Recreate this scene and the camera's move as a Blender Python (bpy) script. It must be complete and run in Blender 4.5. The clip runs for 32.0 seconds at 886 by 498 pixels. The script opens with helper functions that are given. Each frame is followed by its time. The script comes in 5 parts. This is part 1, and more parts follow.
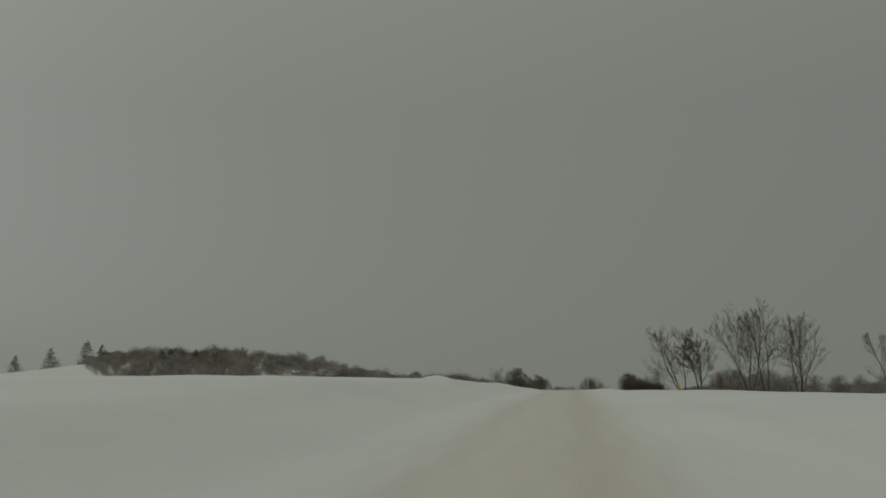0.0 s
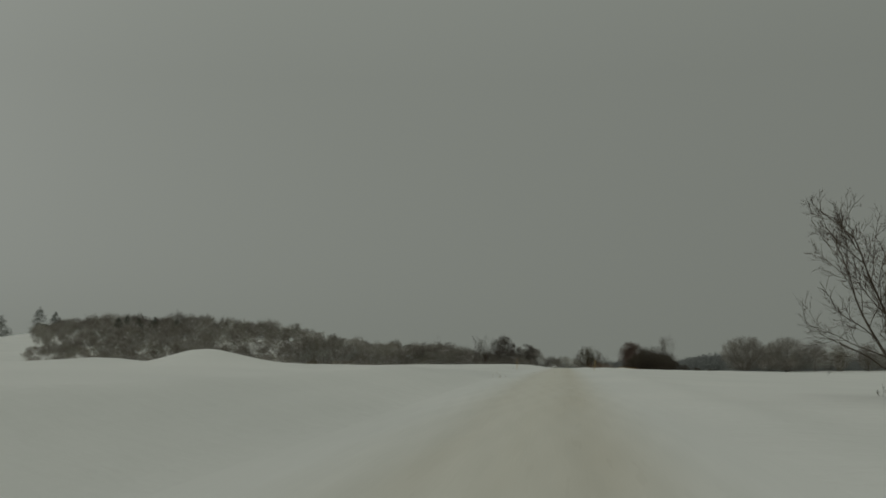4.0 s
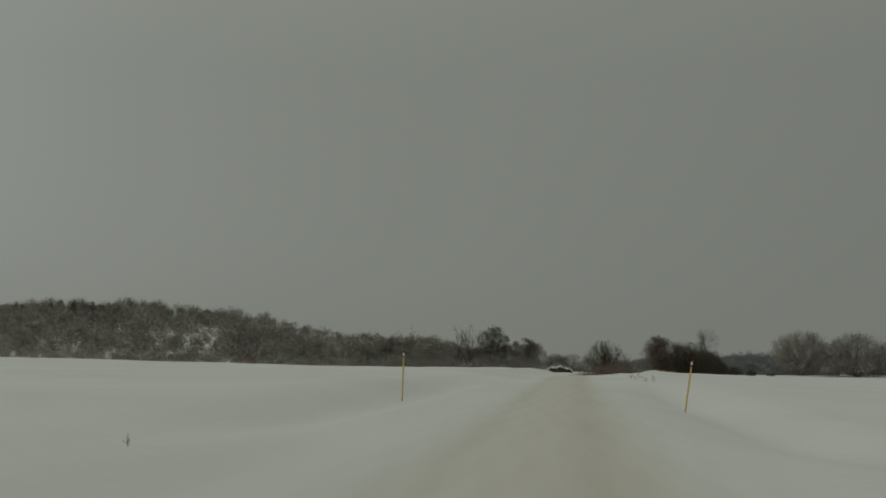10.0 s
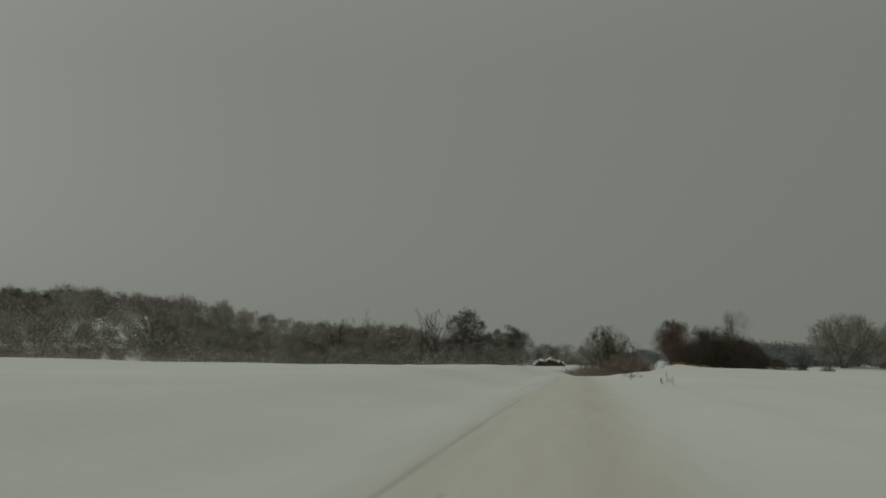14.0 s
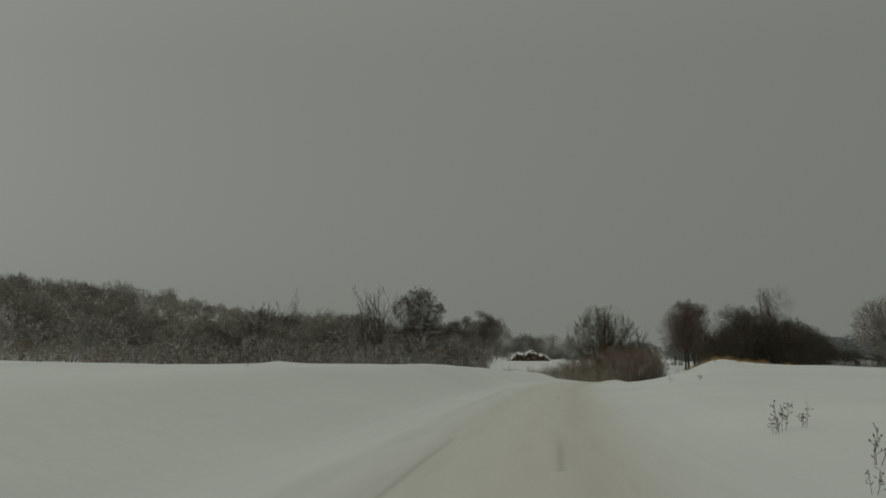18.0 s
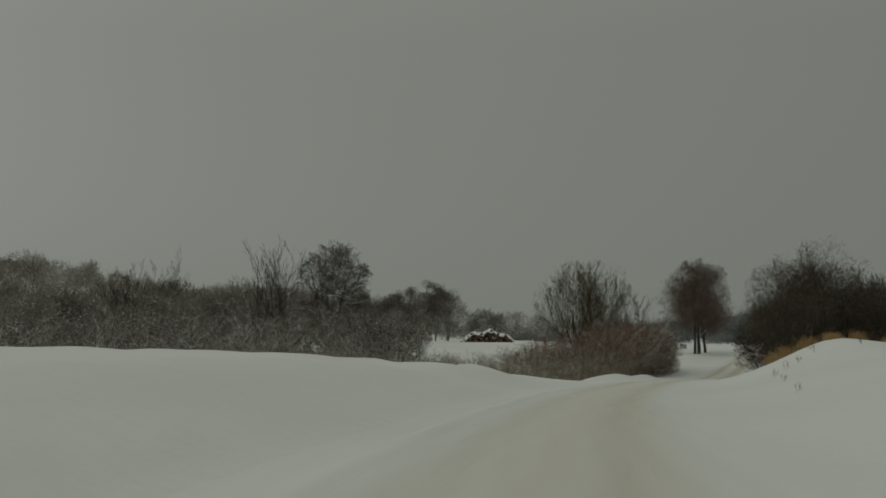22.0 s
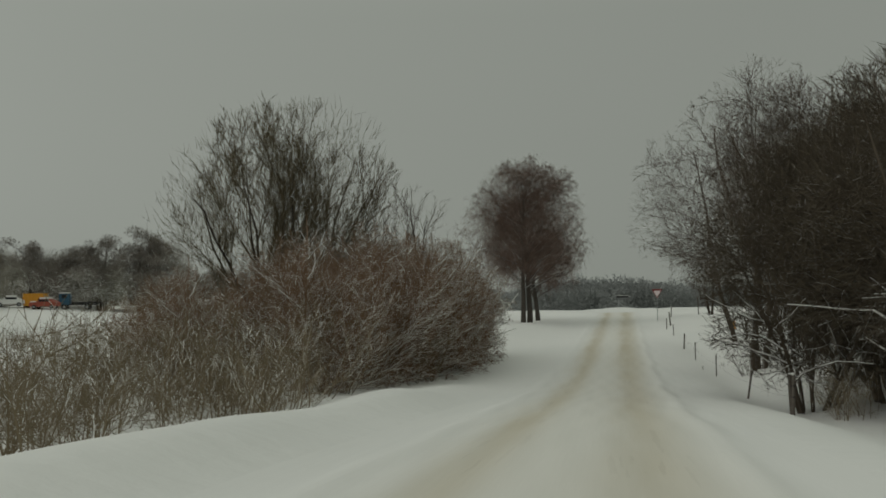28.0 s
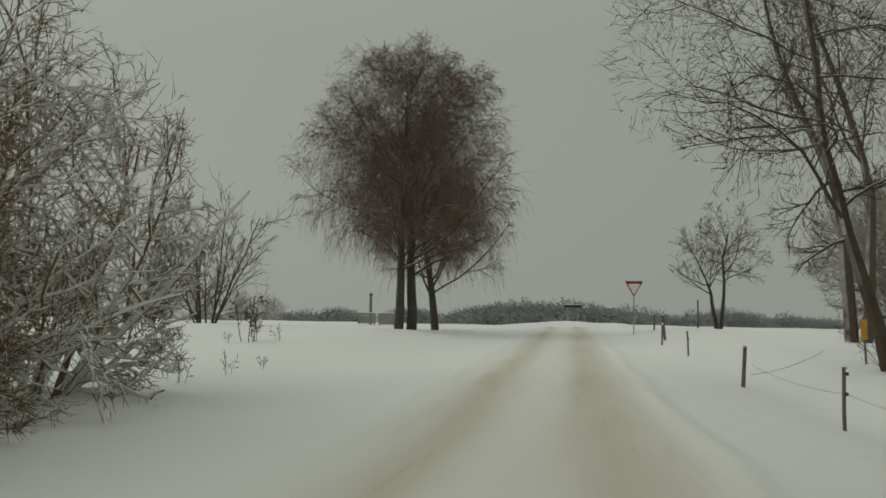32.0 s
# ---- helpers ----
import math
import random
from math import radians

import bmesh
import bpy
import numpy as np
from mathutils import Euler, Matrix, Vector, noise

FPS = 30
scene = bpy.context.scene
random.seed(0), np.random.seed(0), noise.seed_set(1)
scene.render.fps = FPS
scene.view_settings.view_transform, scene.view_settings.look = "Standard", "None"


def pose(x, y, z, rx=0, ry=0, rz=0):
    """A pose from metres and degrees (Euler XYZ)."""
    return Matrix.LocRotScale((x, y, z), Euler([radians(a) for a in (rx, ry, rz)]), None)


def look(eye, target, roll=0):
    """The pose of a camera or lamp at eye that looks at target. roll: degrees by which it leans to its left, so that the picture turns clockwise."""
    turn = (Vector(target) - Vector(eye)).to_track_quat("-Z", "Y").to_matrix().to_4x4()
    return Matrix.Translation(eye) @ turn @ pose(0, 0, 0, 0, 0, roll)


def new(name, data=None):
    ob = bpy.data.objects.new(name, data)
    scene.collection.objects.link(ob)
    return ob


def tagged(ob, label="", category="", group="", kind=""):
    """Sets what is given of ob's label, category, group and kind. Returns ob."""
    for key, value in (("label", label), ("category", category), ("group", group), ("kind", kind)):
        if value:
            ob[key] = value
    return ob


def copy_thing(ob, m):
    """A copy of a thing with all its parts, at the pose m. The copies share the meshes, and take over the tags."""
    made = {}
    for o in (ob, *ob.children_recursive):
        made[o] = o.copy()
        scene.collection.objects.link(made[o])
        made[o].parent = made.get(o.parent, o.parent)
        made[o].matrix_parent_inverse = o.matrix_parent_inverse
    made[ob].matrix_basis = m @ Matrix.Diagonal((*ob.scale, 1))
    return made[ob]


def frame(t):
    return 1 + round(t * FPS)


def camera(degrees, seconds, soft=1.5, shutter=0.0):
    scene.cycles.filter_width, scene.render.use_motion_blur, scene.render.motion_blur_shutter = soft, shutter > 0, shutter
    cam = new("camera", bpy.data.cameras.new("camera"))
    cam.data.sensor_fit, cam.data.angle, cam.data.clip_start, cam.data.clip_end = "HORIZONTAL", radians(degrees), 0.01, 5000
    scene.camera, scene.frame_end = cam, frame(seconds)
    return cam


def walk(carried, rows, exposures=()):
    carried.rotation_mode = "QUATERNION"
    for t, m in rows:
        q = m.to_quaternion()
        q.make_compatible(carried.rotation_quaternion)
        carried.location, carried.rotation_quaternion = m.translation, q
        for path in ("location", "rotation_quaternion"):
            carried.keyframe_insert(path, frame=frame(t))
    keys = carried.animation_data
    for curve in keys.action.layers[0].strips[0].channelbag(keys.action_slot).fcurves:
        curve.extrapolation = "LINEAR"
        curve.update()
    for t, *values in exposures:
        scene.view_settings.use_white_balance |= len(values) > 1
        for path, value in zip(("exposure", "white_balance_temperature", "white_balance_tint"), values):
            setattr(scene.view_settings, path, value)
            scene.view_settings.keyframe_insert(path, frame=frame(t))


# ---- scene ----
cam = camera(44.0, 32.0, soft=1.7)
PATH = [
    (0, 0.00, 0.00, 1.35, 97.33, 0.25, 6.49), (0.5, 0.02, 8.55, 1.58, 96.73, -0.46, 6.43), (1, 0.02, 17.21, 1.79, 96.91, -0.22, 6.62),
    (1.5, 0.01, 26.12, 1.96, 96.55, 0.29, 6.62), (2, 0.01, 35.26, 2.10, 96.52, 0.13, 6.38), (2.5, 0.04, 44.62, 2.21, 96.47, 0.37, 6.13),
    (3, 0.10, 54.02, 2.29, 96.14, 0.30, 5.95), (3.5, 0.18, 63.27, 2.38, 96.29, 0.56, 6.01), (4, 0.23, 72.39, 2.44, 95.72, 0.33, 6.21),
    (4.5, 0.24, 81.46, 2.47, 95.59, 0.14, 6.58), (6.5, 0.10, 117.65, 2.67, 95.70, 0.04, 6.62), (7, 0.09, 127.28, 2.68, 95.53, 0.38, 6.41),
    (7.5, 0.13, 137.00, 2.68, 95.58, -0.20, 6.32), (8, 0.17, 146.77, 2.67, 95.33, -0.42, 6.44), (8.5, 0.18, 156.59, 2.64, 95.35, -0.20, 6.59),
    (9, 0.18, 166.44, 2.60, 95.39, 0.02, 6.61), (9.5, 0.28, 176.24, 2.53, 95.26, -0.33, 6.58), (10, 0.28, 185.93, 2.48, 95.52, -0.37, 6.60),
    (10.5, 0.19, 195.66, 2.37, 95.32, 0.00, 6.62), (11, 0.20, 205.71, 2.29, 95.33, -0.21, 6.36), (11.5, 0.25, 215.81, 2.24, 95.23, -0.22, 6.04),
    (12, 0.33, 225.74, 2.22, 95.56, 0.31, 5.92), (12.5, 0.40, 235.53, 2.21, 95.51, -0.04, 6.17), (13, 0.43, 245.28, 2.17, 95.15, -0.09, 6.37),
    (13.5, 0.44, 255.05, 2.12, 95.41, 0.03, 6.37), (14, 0.45, 264.88, 2.07, 95.12, 0.01, 6.23), (14.5, 0.52, 274.67, 2.00, 95.19, -0.05, 5.81),
    (15, 0.66, 284.39, 1.94, 95.36, 0.20, 5.32), (15.5, 0.86, 294.05, 1.87, 95.08, 0.66, 5.05), (17.5, 1.54, 328.83, 1.28, 94.94, 0.39, 5.08),
    (18, 1.71, 337.53, 1.16, 94.82, 0.25, 5.60), (18.5, 1.81, 345.94, 1.04, 94.81, 0.21, 6.06), (19, 1.87, 354.15, 0.92, 94.44, 0.28, 6.16),
    (19.5, 1.93, 362.09, 0.78, 94.55, -0.21, 6.06), (20, 2.00, 369.78, 0.64, 94.40, 0.01, 6.01), (20.5, 2.09, 377.50, 0.49, 94.48, -0.20, 5.82),
    (21, 2.22, 385.12, 0.32, 93.98, -0.37, 5.49), (21.5, 2.41, 392.67, 0.13, 93.93, -0.18, 4.87), (22, 2.68, 400.31, -0.07, 93.86, 0.11, 3.96),
    (22.5, 3.08, 407.92, -0.27, 93.88, 0.11, 3.07), (23, 3.58, 415.19, -0.46, 93.66, 0.38, 2.16), (23.5, 4.18, 422.15, -0.66, 93.63, 0.16, 1.08),
    (24, 4.87, 428.74, -0.87, 93.39, 0.15, 0.20), (24.5, 5.69, 435.60, -1.10, 93.55, 0.05, -0.68), (25, 6.54, 442.12, -1.33, 93.48, 0.27, -1.59),
    (25.5, 7.43, 448.15, -1.59, 92.75, -0.22, -2.27), (27.5, 11.57, 471.98, -2.53, 93.03, 0.19, -4.89), (28, 12.75, 477.43, -2.75, 92.62, 0.89, -5.96),
    (28.5, 14.07, 482.95, -2.99, 92.88, 0.60, -7.12), (29, 15.51, 488.45, -3.21, 93.14, 1.13, -8.02), (29.5, 16.96, 493.75, -3.47, 93.19, 0.89, -8.46),
    (30, 18.36, 498.91, -3.77, 93.37, 0.63, -8.65), (30.5, 19.76, 504.06, -4.07, 92.60, 0.38, -8.62), (31, 21.12, 509.08, -4.37, 93.30, -0.12, -8.57),
    (31.5, 22.44, 514.04, -4.56, 94.28, -0.47, -8.56), (32, 23.79, 519.05, -4.73, 94.03, -0.83, -8.67)
]
walk(cam, [(r[0], pose(*r[1:])) for r in PATH],
     exposures=[(0.0, 0.03), (20.0, 0.03), (24.8, 0.0), (25.5, 0.08), (27.5, 0.42), (29.0, 0.55), (32.0, 0.73)])
# ---- sky and sun ----
world = bpy.data.worlds.new("overcast_sky")
scene.world = world
world.use_nodes = True
wn, wl = world.node_tree.nodes, world.node_tree.links
wn.clear()
w_out = wn.new("ShaderNodeOutputWorld")
w_bg = wn.new("ShaderNodeBackground")
w_sky = wn.new("ShaderNodeTexSky")
w_sky.sky_type = "NISHITA"
w_sky.sun_disc = False
w_sky.sun_elevation = radians(22)
w_sky.sun_rotation = radians(-60)
w_sky.dust_density = 6.0
w_grey = wn.new("ShaderNodeHueSaturation")
w_grey.inputs["Saturation"].default_value = 0.0
w_co = wn.new("ShaderNodeTexCoord")
w_sep = wn.new("ShaderNodeSeparateXYZ")
w_up = wn.new("ShaderNodeMapRange")          # overcast: brighter overhead
w_up.inputs["From Min"].default_value, w_up.inputs["From Max"].default_value = 0.25, 1.0
w_up.inputs["To Min"].default_value, w_up.inputs["To Max"].default_value = 1.0, 1.7
w_side = wn.new("ShaderNodeMapRange")        # brighter towards the veiled sun in the west
w_side.inputs["From Min"].default_value, w_side.inputs["From Max"].default_value = -0.45, 0.35
w_side.inputs["To Min"].default_value, w_side.inputs["To Max"].default_value = 1.07, 0.925
w_m1 = wn.new("ShaderNodeMath"); w_m1.operation = "MULTIPLY"
w_cloud = wn.new("ShaderNodeRGB"); w_cloud.outputs[0].default_value = (1.84, 1.98, 1.75, 1)
w_mix = wn.new("ShaderNodeMix"); w_mix.data_type = "RGBA"; w_mix.inputs[0].default_value = 0.96
w_mul = wn.new("ShaderNodeVectorMath"); w_mul.operation = "SCALE"
wl.new(w_co.outputs["Generated"], w_sep.inputs[0])
wl.new(w_sep.outputs["Z"], w_up.inputs["Value"])
wl.new(w_sep.outputs["X"], w_side.inputs["Value"])
wl.new(w_up.outputs[0], w_m1.inputs[0])
wl.new(w_side.outputs[0], w_m1.inputs[1])
wl.new(w_sky.outputs[0], w_grey.inputs["Color"])
wl.new(w_grey.outputs[0], w_mix.inputs[6])
wl.new(w_cloud.outputs[0], w_mix.inputs[7])
wl.new(w_mix.outputs[2], w_mul.inputs[0])
wl.new(w_m1.outputs[0], w_mul.inputs["Scale"])
wl.new(w_mul.outputs[0], w_bg.inputs["Color"])
w_bg.inputs["Strength"].default_value = 0.1
wl.new(w_bg.outputs[0], w_out.inputs["Surface"])
sun = new("sun", bpy.data.lights.new("sun", "SUN"))
sun.data.energy, sun.data.angle, sun.data.color = 0.3, radians(40), (1.0, 0.97, 0.92)
sun.matrix_world = look((-60, 60, 60), (0, 100, 0))
scene.view_settings.exposure = 0.0


# ---- materials ----
def nodes_of(name, rough=0.8):
    m = bpy.data.materials.new(name)
    m.use_nodes = True
    nt = m.node_tree
    b = nt.nodes["Principled BSDF"]
    b.inputs["Roughness"].default_value = rough
    b.inputs["Specular IOR Level"].default_value = 0.25
    return m, nt, b


def noise_node(nt, scale, detail=4.0, coord="Object", vec=None):
    n = nt.nodes.new("ShaderNodeTexNoise")
    n.inputs["Scale"].default_value, n.inputs["Detail"].default_value = scale, detail
    if vec is None:
        c = nt.nodes.new("ShaderNodeTexCoord")
        vec = c.outputs[coord]
    nt.links.new(vec, n.inputs["Vector"])
    return n.outputs["Fac"]


def ramp(nt, fac, stops):
    r = nt.nodes.new("ShaderNodeValToRGB")
    e = r.color_ramp.elements
    while len(e) < len(stops):
        e.new(0.5)
    for k, (p, c) in zip(e, stops):
        k.position, k.color = p, (*c, 1) if len(c) == 3 else c
    nt.links.new(fac, r.inputs[0])
    return r.outputs[0]


def mixed(nt, fac, a, b):
    m = nt.nodes.new("ShaderNodeMix")
    m.data_type = "RGBA"
    for sock, v in ((0, fac), (6, a), (7, b)):
        if isinstance(v, (int, float)):
            m.inputs[sock].default_value = v
        elif isinstance(v, tuple):
            m.inputs[sock].default_value = (*v, 1)
        else:
            nt.links.new(v, m.inputs[sock])
    return m.outputs[2]


def calc(nt, op, a, b=0.0, clamp=False):
    m = nt.nodes.new("ShaderNodeMath")
    m.operation, m.use_clamp = op, clamp
    for i, v in enumerate((a, b)):
        if isinstance(v, (int, float)):
            m.inputs[i].default_value = v
        else:
            nt.links.new(v, m.inputs[i])
    return m.outputs[0]


def bumped(nt, b, height, strength, dist):
    k = nt.nodes.new("ShaderNodeBump")
    k.inputs["Strength"].default_value, k.inputs["Distance"].default_value = strength, dist
    nt.links.new(height, k.inputs["Height"])
    nt.links.new(k.outputs[0], b.inputs["Normal"])


def upness(nt, lo, hi, wind=False):
    """0 to 1 as a face turns to the sky, or to the wind: where snow comes to lie."""
    g = nt.nodes.new("ShaderNodeNewGeometry")
    s = nt.nodes.new("ShaderNodeSeparateXYZ")
    nt.links.new(g.outputs["Normal"], s.inputs[0])
    r = nt.nodes.new("ShaderNodeMapRange")
    r.inputs["From Min"].default_value, r.inputs["From Max"].default_value = lo, hi
    if wind:
        d = nt.nodes.new("ShaderNodeVectorMath")
        d.operation = "DOT_PRODUCT"
        nt.links.new(g.outputs["Normal"], d.inputs[0])
        d.inputs[1].default_value = (-0.85, -0.25, 0.45)
        nt.links.new(d.outputs["Value"], r.inputs["Value"])
    else:
        nt.links.new(s.outputs["Z"], r.inputs["Value"])
    return r.outputs[0]


SNOW = (0.80, 0.80, 0.77)


def snow_material(name):
    m, nt, b = nodes_of(name, 0.75)
    big = noise_node(nt, 0.06, 3)
    fine = noise_node(nt, 1.6, 5)
    col = ramp(nt, big, [(0.3, (0.76, 0.765, 0.74)), (0.7, (0.83, 0.83, 0.80))])
    nt.links.new(col, b.inputs["Base Color"])
    wind = nt.nodes.new("ShaderNodeVectorMath")
    wind.operation = "MULTIPLY"
    wind.inputs[1].default_value = (0.22, 1.0, 1.0)
    co = nt.nodes.new("ShaderNodeTexCoord")
    nt.links.new(co.outputs["Object"], wind.inputs[0])
    ripple = noise_node(nt, 0.8, 5, vec=wind.outputs[0])
    height = calc(nt, "ADD", fine, calc(nt, "ADD", calc(nt, "MULTIPLY", big, 2.0), calc(nt, "MULTIPLY", ripple, 1.4)))
    bumped(nt, b, height, 0.42, 0.12)
    return m


RUTS = ((-1.95, 0.06, 0.5, 150, 185), (-0.2, 0.05, 0.35, 162, 176), (-1.38, 0.06, 0.42, 250, 300), (-0.75, 0.05, 0.28, 255, 276), (-1.3, 0.05, 0.25, 312, 326), (-1.42, 0.07, 0.35, 358, 376), (-1.12, 0.05, 0.25, 358, 372), (0.55, 0.05, 0.4, 362, 380), (0.6, 0.06, 0.4, 351, 360), (-1.25, 0.05, 0.35, 342, 357))


def road_material():
    """Packed snow: u across the road in metres and s along it are the surface's own map."""
    m, nt, b = nodes_of("packed_snow", 0.7)
    uv = nt.nodes.new("ShaderNodeUVMap")
    uv.uv_map = "across_along"
    sp = nt.nodes.new("ShaderNodeSeparateXYZ")
    nt.links.new(uv.outputs[0], sp.inputs[0])
    u = sp.outputs[0]
    st = nt.nodes.new("ShaderNodeVectorMath")
    st.operation = "MULTIPLY"
    st.inputs[1].default_value = (0.9, 0.08, 1.0)
    nt.links.new(uv.outputs[0], st.inputs[0])
    streak = noise_node(nt, 1.0, 5, vec=st.outputs[0])
    st2 = nt.nodes.new("ShaderNodeVectorMath")
    st2.operation = "MULTIPLY"
    st2.inputs[1].default_value = (5.0, 0.25, 1.0)
    nt.links.new(uv.outputs[0], st2.inputs[0])
    grooves = noise_node(nt, 1.0, 4, vec=st2.outputs[0])
    patch = noise_node(nt, 0.09, 3)
    wob = calc(nt, "MULTIPLY", calc(nt, "SUBTRACT", streak, 0.5), 0.7)
    uu = calc(nt, "ADD", u, wob)
    masks = []
    far = nt.nodes.new("ShaderNodeMapRange")
    far.inputs["From Min"].default_value, far.inputs["From Max"].default_value = 430.0, 500.0
    nt.links.new(sp.outputs[1], far.inputs["Value"])
    along = far.outputs[0]
    for c, w, lo in ((-1.05, 0.50, 0.28), (1.15, 0.66, 0.5)):
        k = calc(nt, "ADD", calc(nt, "MULTIPLY", along, 0.95 - lo), lo)
        d = calc(nt, "DIVIDE", calc(nt, "SUBTRACT", uu, c), w)
        g = calc(nt, "POWER", 2.718, calc(nt, "MULTIPLY", calc(nt, "MULTIPLY", d, d), -1.0))
        masks.append(calc(nt, "MULTIPLY", g, k))
    both = calc(nt, "MAXIMUM", masks[0], masks[1])
    both = calc(nt, "MULTIPLY", both, calc(nt, "ADD", calc(nt, "MULTIPLY", streak, 0.9), calc(nt, "MULTIPLY", patch, 0.6)), True)
    base = ramp(nt, noise_node(nt, 0.06, 3), [(0.3, (0.76, 0.765, 0.74)), (0.7, (0.83, 0.83, 0.80))])
    worn = calc(nt, "SUBTRACT", 1.0, calc(nt, "DIVIDE", calc(nt, "ABSOLUTE", u), 2.6), True)
    col = mixed(nt, calc(nt, "MULTIPLY", worn, calc(nt, "SUBTRACT", 0.95, calc(nt, "MULTIPLY", along, 0.5))), base, (0.72, 0.695, 0.61))
    col = mixed(nt, both, col, (0.56, 0.505, 0.385))
    dark = calc(nt, "MULTIPLY", calc(nt, "GREATER_THAN", grooves, 0.63), calc(nt, "MULTIPLY", both, 0.25))
    col = mixed(nt, dark, col, (0.40, 0.37, 0.30))
    # narrow ruts pressed beside the left track, coloured darker at the bottom and broken along their length
    gate = nt.nodes.new("ShaderNodeVectorMath")
    gate.operation = "MULTIPLY"
    gate.inputs[1].default_value = (0.02, 0.045, 1.0)
    nt.links.new(uv.outputs[0], gate.inputs[0])
    gaps = ramp(nt, noise_node(nt, 1.0, 3, vec=gate.outputs[0]), [(0.42, (0, 0, 0)), (0.55, (1, 1, 1))])
    sway = calc(nt, "MULTIPLY", calc(nt, "SINE", calc(nt, "MULTIPLY", sp.outputs[1], 0.045)), 0.1)
    for c, w, k, y0, y1 in RUTS:
        d = calc(nt, "DIVIDE", calc(nt, "SUBTRACT", calc(nt, "SUBTRACT", u, sway), c), w)
        g = calc(nt, "POWER", 2.718, calc(nt, "MULTIPLY", calc(nt, "MULTIPLY", d, d), -1.0))
        g = calc(nt, "MULTIPLY", calc(nt, "MULTIPLY", g, gaps), calc(nt, "MULTIPLY", calc(nt, "MULTIPLY", calc(nt, "GREATER_THAN", sp.outputs[1], float(y0)), calc(nt, "LESS_THAN", sp.outputs[1], float(y1))), k))
        col = mixed(nt, g, col, (0.36, 0.345, 0.30))
    nt.links.new(col, b.inputs["Base Color"])
    bumped(nt, b, calc(nt, "ADD", streak, grooves), 0.3, 0.03)
    return m


def bark_material(name, dark, light, snow=0.9, lo=0.55, hi=0.8, mottle=3.0, wind=False):
    m, nt, b = nodes_of(name, 0.9)
    n1 = noise_node(nt, mottle, 4)
    col = mixed(nt, n1, dark, light)
    n2 = noise_node(nt, 1.3, 3)
    lay = calc(nt, "MULTIPLY", upness(nt, lo, hi, wind), calc(nt, "MULTIPLY", ramp(nt, n2, [(0.35, (0, 0, 0)), (0.6, (1, 1, 1))]), snow))
    col = mixed(nt, lay, col, SNOW)
    nt.links.new(col, b.inputs["Base Color"])
    return m


def plain_material(name, a, c, rough=0.6, scale=6.0, metal=0.0):
    m, nt, b = nodes_of(name, rough)
    nt.links.new(mixed(nt, noise_node(nt, scale, 5), a, c), b.inputs["Base Color"])
    b.inputs["Metallic"].default_value = metal
    return m


M_SNOW = snow_material("field_snow")
M_ROAD = road_material()
M_BARK = bark_material("dark_bark", (0.034, 0.028, 0.022), (0.09, 0.076, 0.06), 0.85)
M_ALDER = bark_material("alder_bark", (0.05, 0.04, 0.03), (0.12, 0.096, 0.074), 0.5, 0.75, 0.97, 3.0, True)
M_TWIG = bark_material("brown_twigs", (0.048, 0.036, 0.028), (0.12, 0.09, 0.07), 0.8, 0.5, 0.85)
M_OLIVE = bark_material("mossy_twigs", (0.055, 0.044, 0.025), (0.14, 0.115, 0.068), 0.8, 0.5, 0.8)
M_HEDGE = bark_material("hedge_twigs", (0.04, 0.032, 0.023), (0.11, 0.088, 0.062), 0.4, 0.65, 0.92)
M_BIRCH = bark_material("birch_bark", (0.025, 0.021, 0.018), (0.12, 0.105, 0.09), 0.5, 0.6, 0.9, 5.0)
M_BIRCHTWIG = bark_material("birch_twigs", (0.085, 0.055, 0.043), (0.18, 0.12, 0.096), 0.25, 0.6, 0.9)
M_SCRUB = bark_material("frosted_scrub", (0.12, 0.094, 0.06), (0.27, 0.22, 0.145), 1.0, 0.25, 0.65, 1.0)
M_SMALLBARK = bark_material("frosted_bark", (0.05, 0.04, 0.03), (0.13, 0.105, 0.08), 1.0, 0.2, 0.7)
# barks of the far woods: distance haze is painted in as lighter, greyer colour
M_FAR = bark_material("hazed_snowy_wood", (0.17, 0.157, 0.14), (0.39, 0.36, 0.315), 0.9, 0.2, 0.8, 0.12)
M_FARDARK = bark_material("hazed_brown_wood", (0.105, 0.092, 0.078), (0.26, 0.23, 0.195), 0.7, 0.4, 0.9, 0.12)
M_FAROLIVE = bark_material("hazed_olive_wood", (0.14, 0.132, 0.105), (0.34, 0.315, 0.255), 0.9, 0.2, 0.8, 0.12)
M_HAZEWOOD = bark_material("haze_pale_wood", (0.22, 0.232, 0.228), (0.31, 0.323, 0.318), 0.1, 0.3, 0.8, 0.08)
M_EVERGREEN = bark_material("dark_needles", (0.045, 0.053, 0.038), (0.11, 0.12, 0.09), 0.6, 0.5, 0.9)
M_RUSSET = bark_material("russet_twigs", (0.10, 0.055, 0.032), (0.2, 0.12, 0.075), 0.4, 0.6, 0.9)
M_GRASS = plain_material("dry_grass", (0.27, 0.17, 0.07), (0.52, 0.36, 0.17), 0.9, 20)
M_WEED = plain_material("dead_stalks", (0.05, 0.042, 0.032), (0.13, 0.10, 0.07), 0.9, 20)
M_POST = bark_material("weathered_post", (0.07, 0.06, 0.052), (0.2, 0.175, 0.15), 1.0, 0.5, 0.8, 8)
M_WIRE = plain_material("fence_wire", (0.10, 0.095, 0.09), (0.2, 0.19, 0.18), 0.5, 10, 0.6)
M_YELLOW = plain_material("yellow_paint", (0.58, 0.38, 0.09), (0.74, 0.52, 0.15), 0.6, 12)
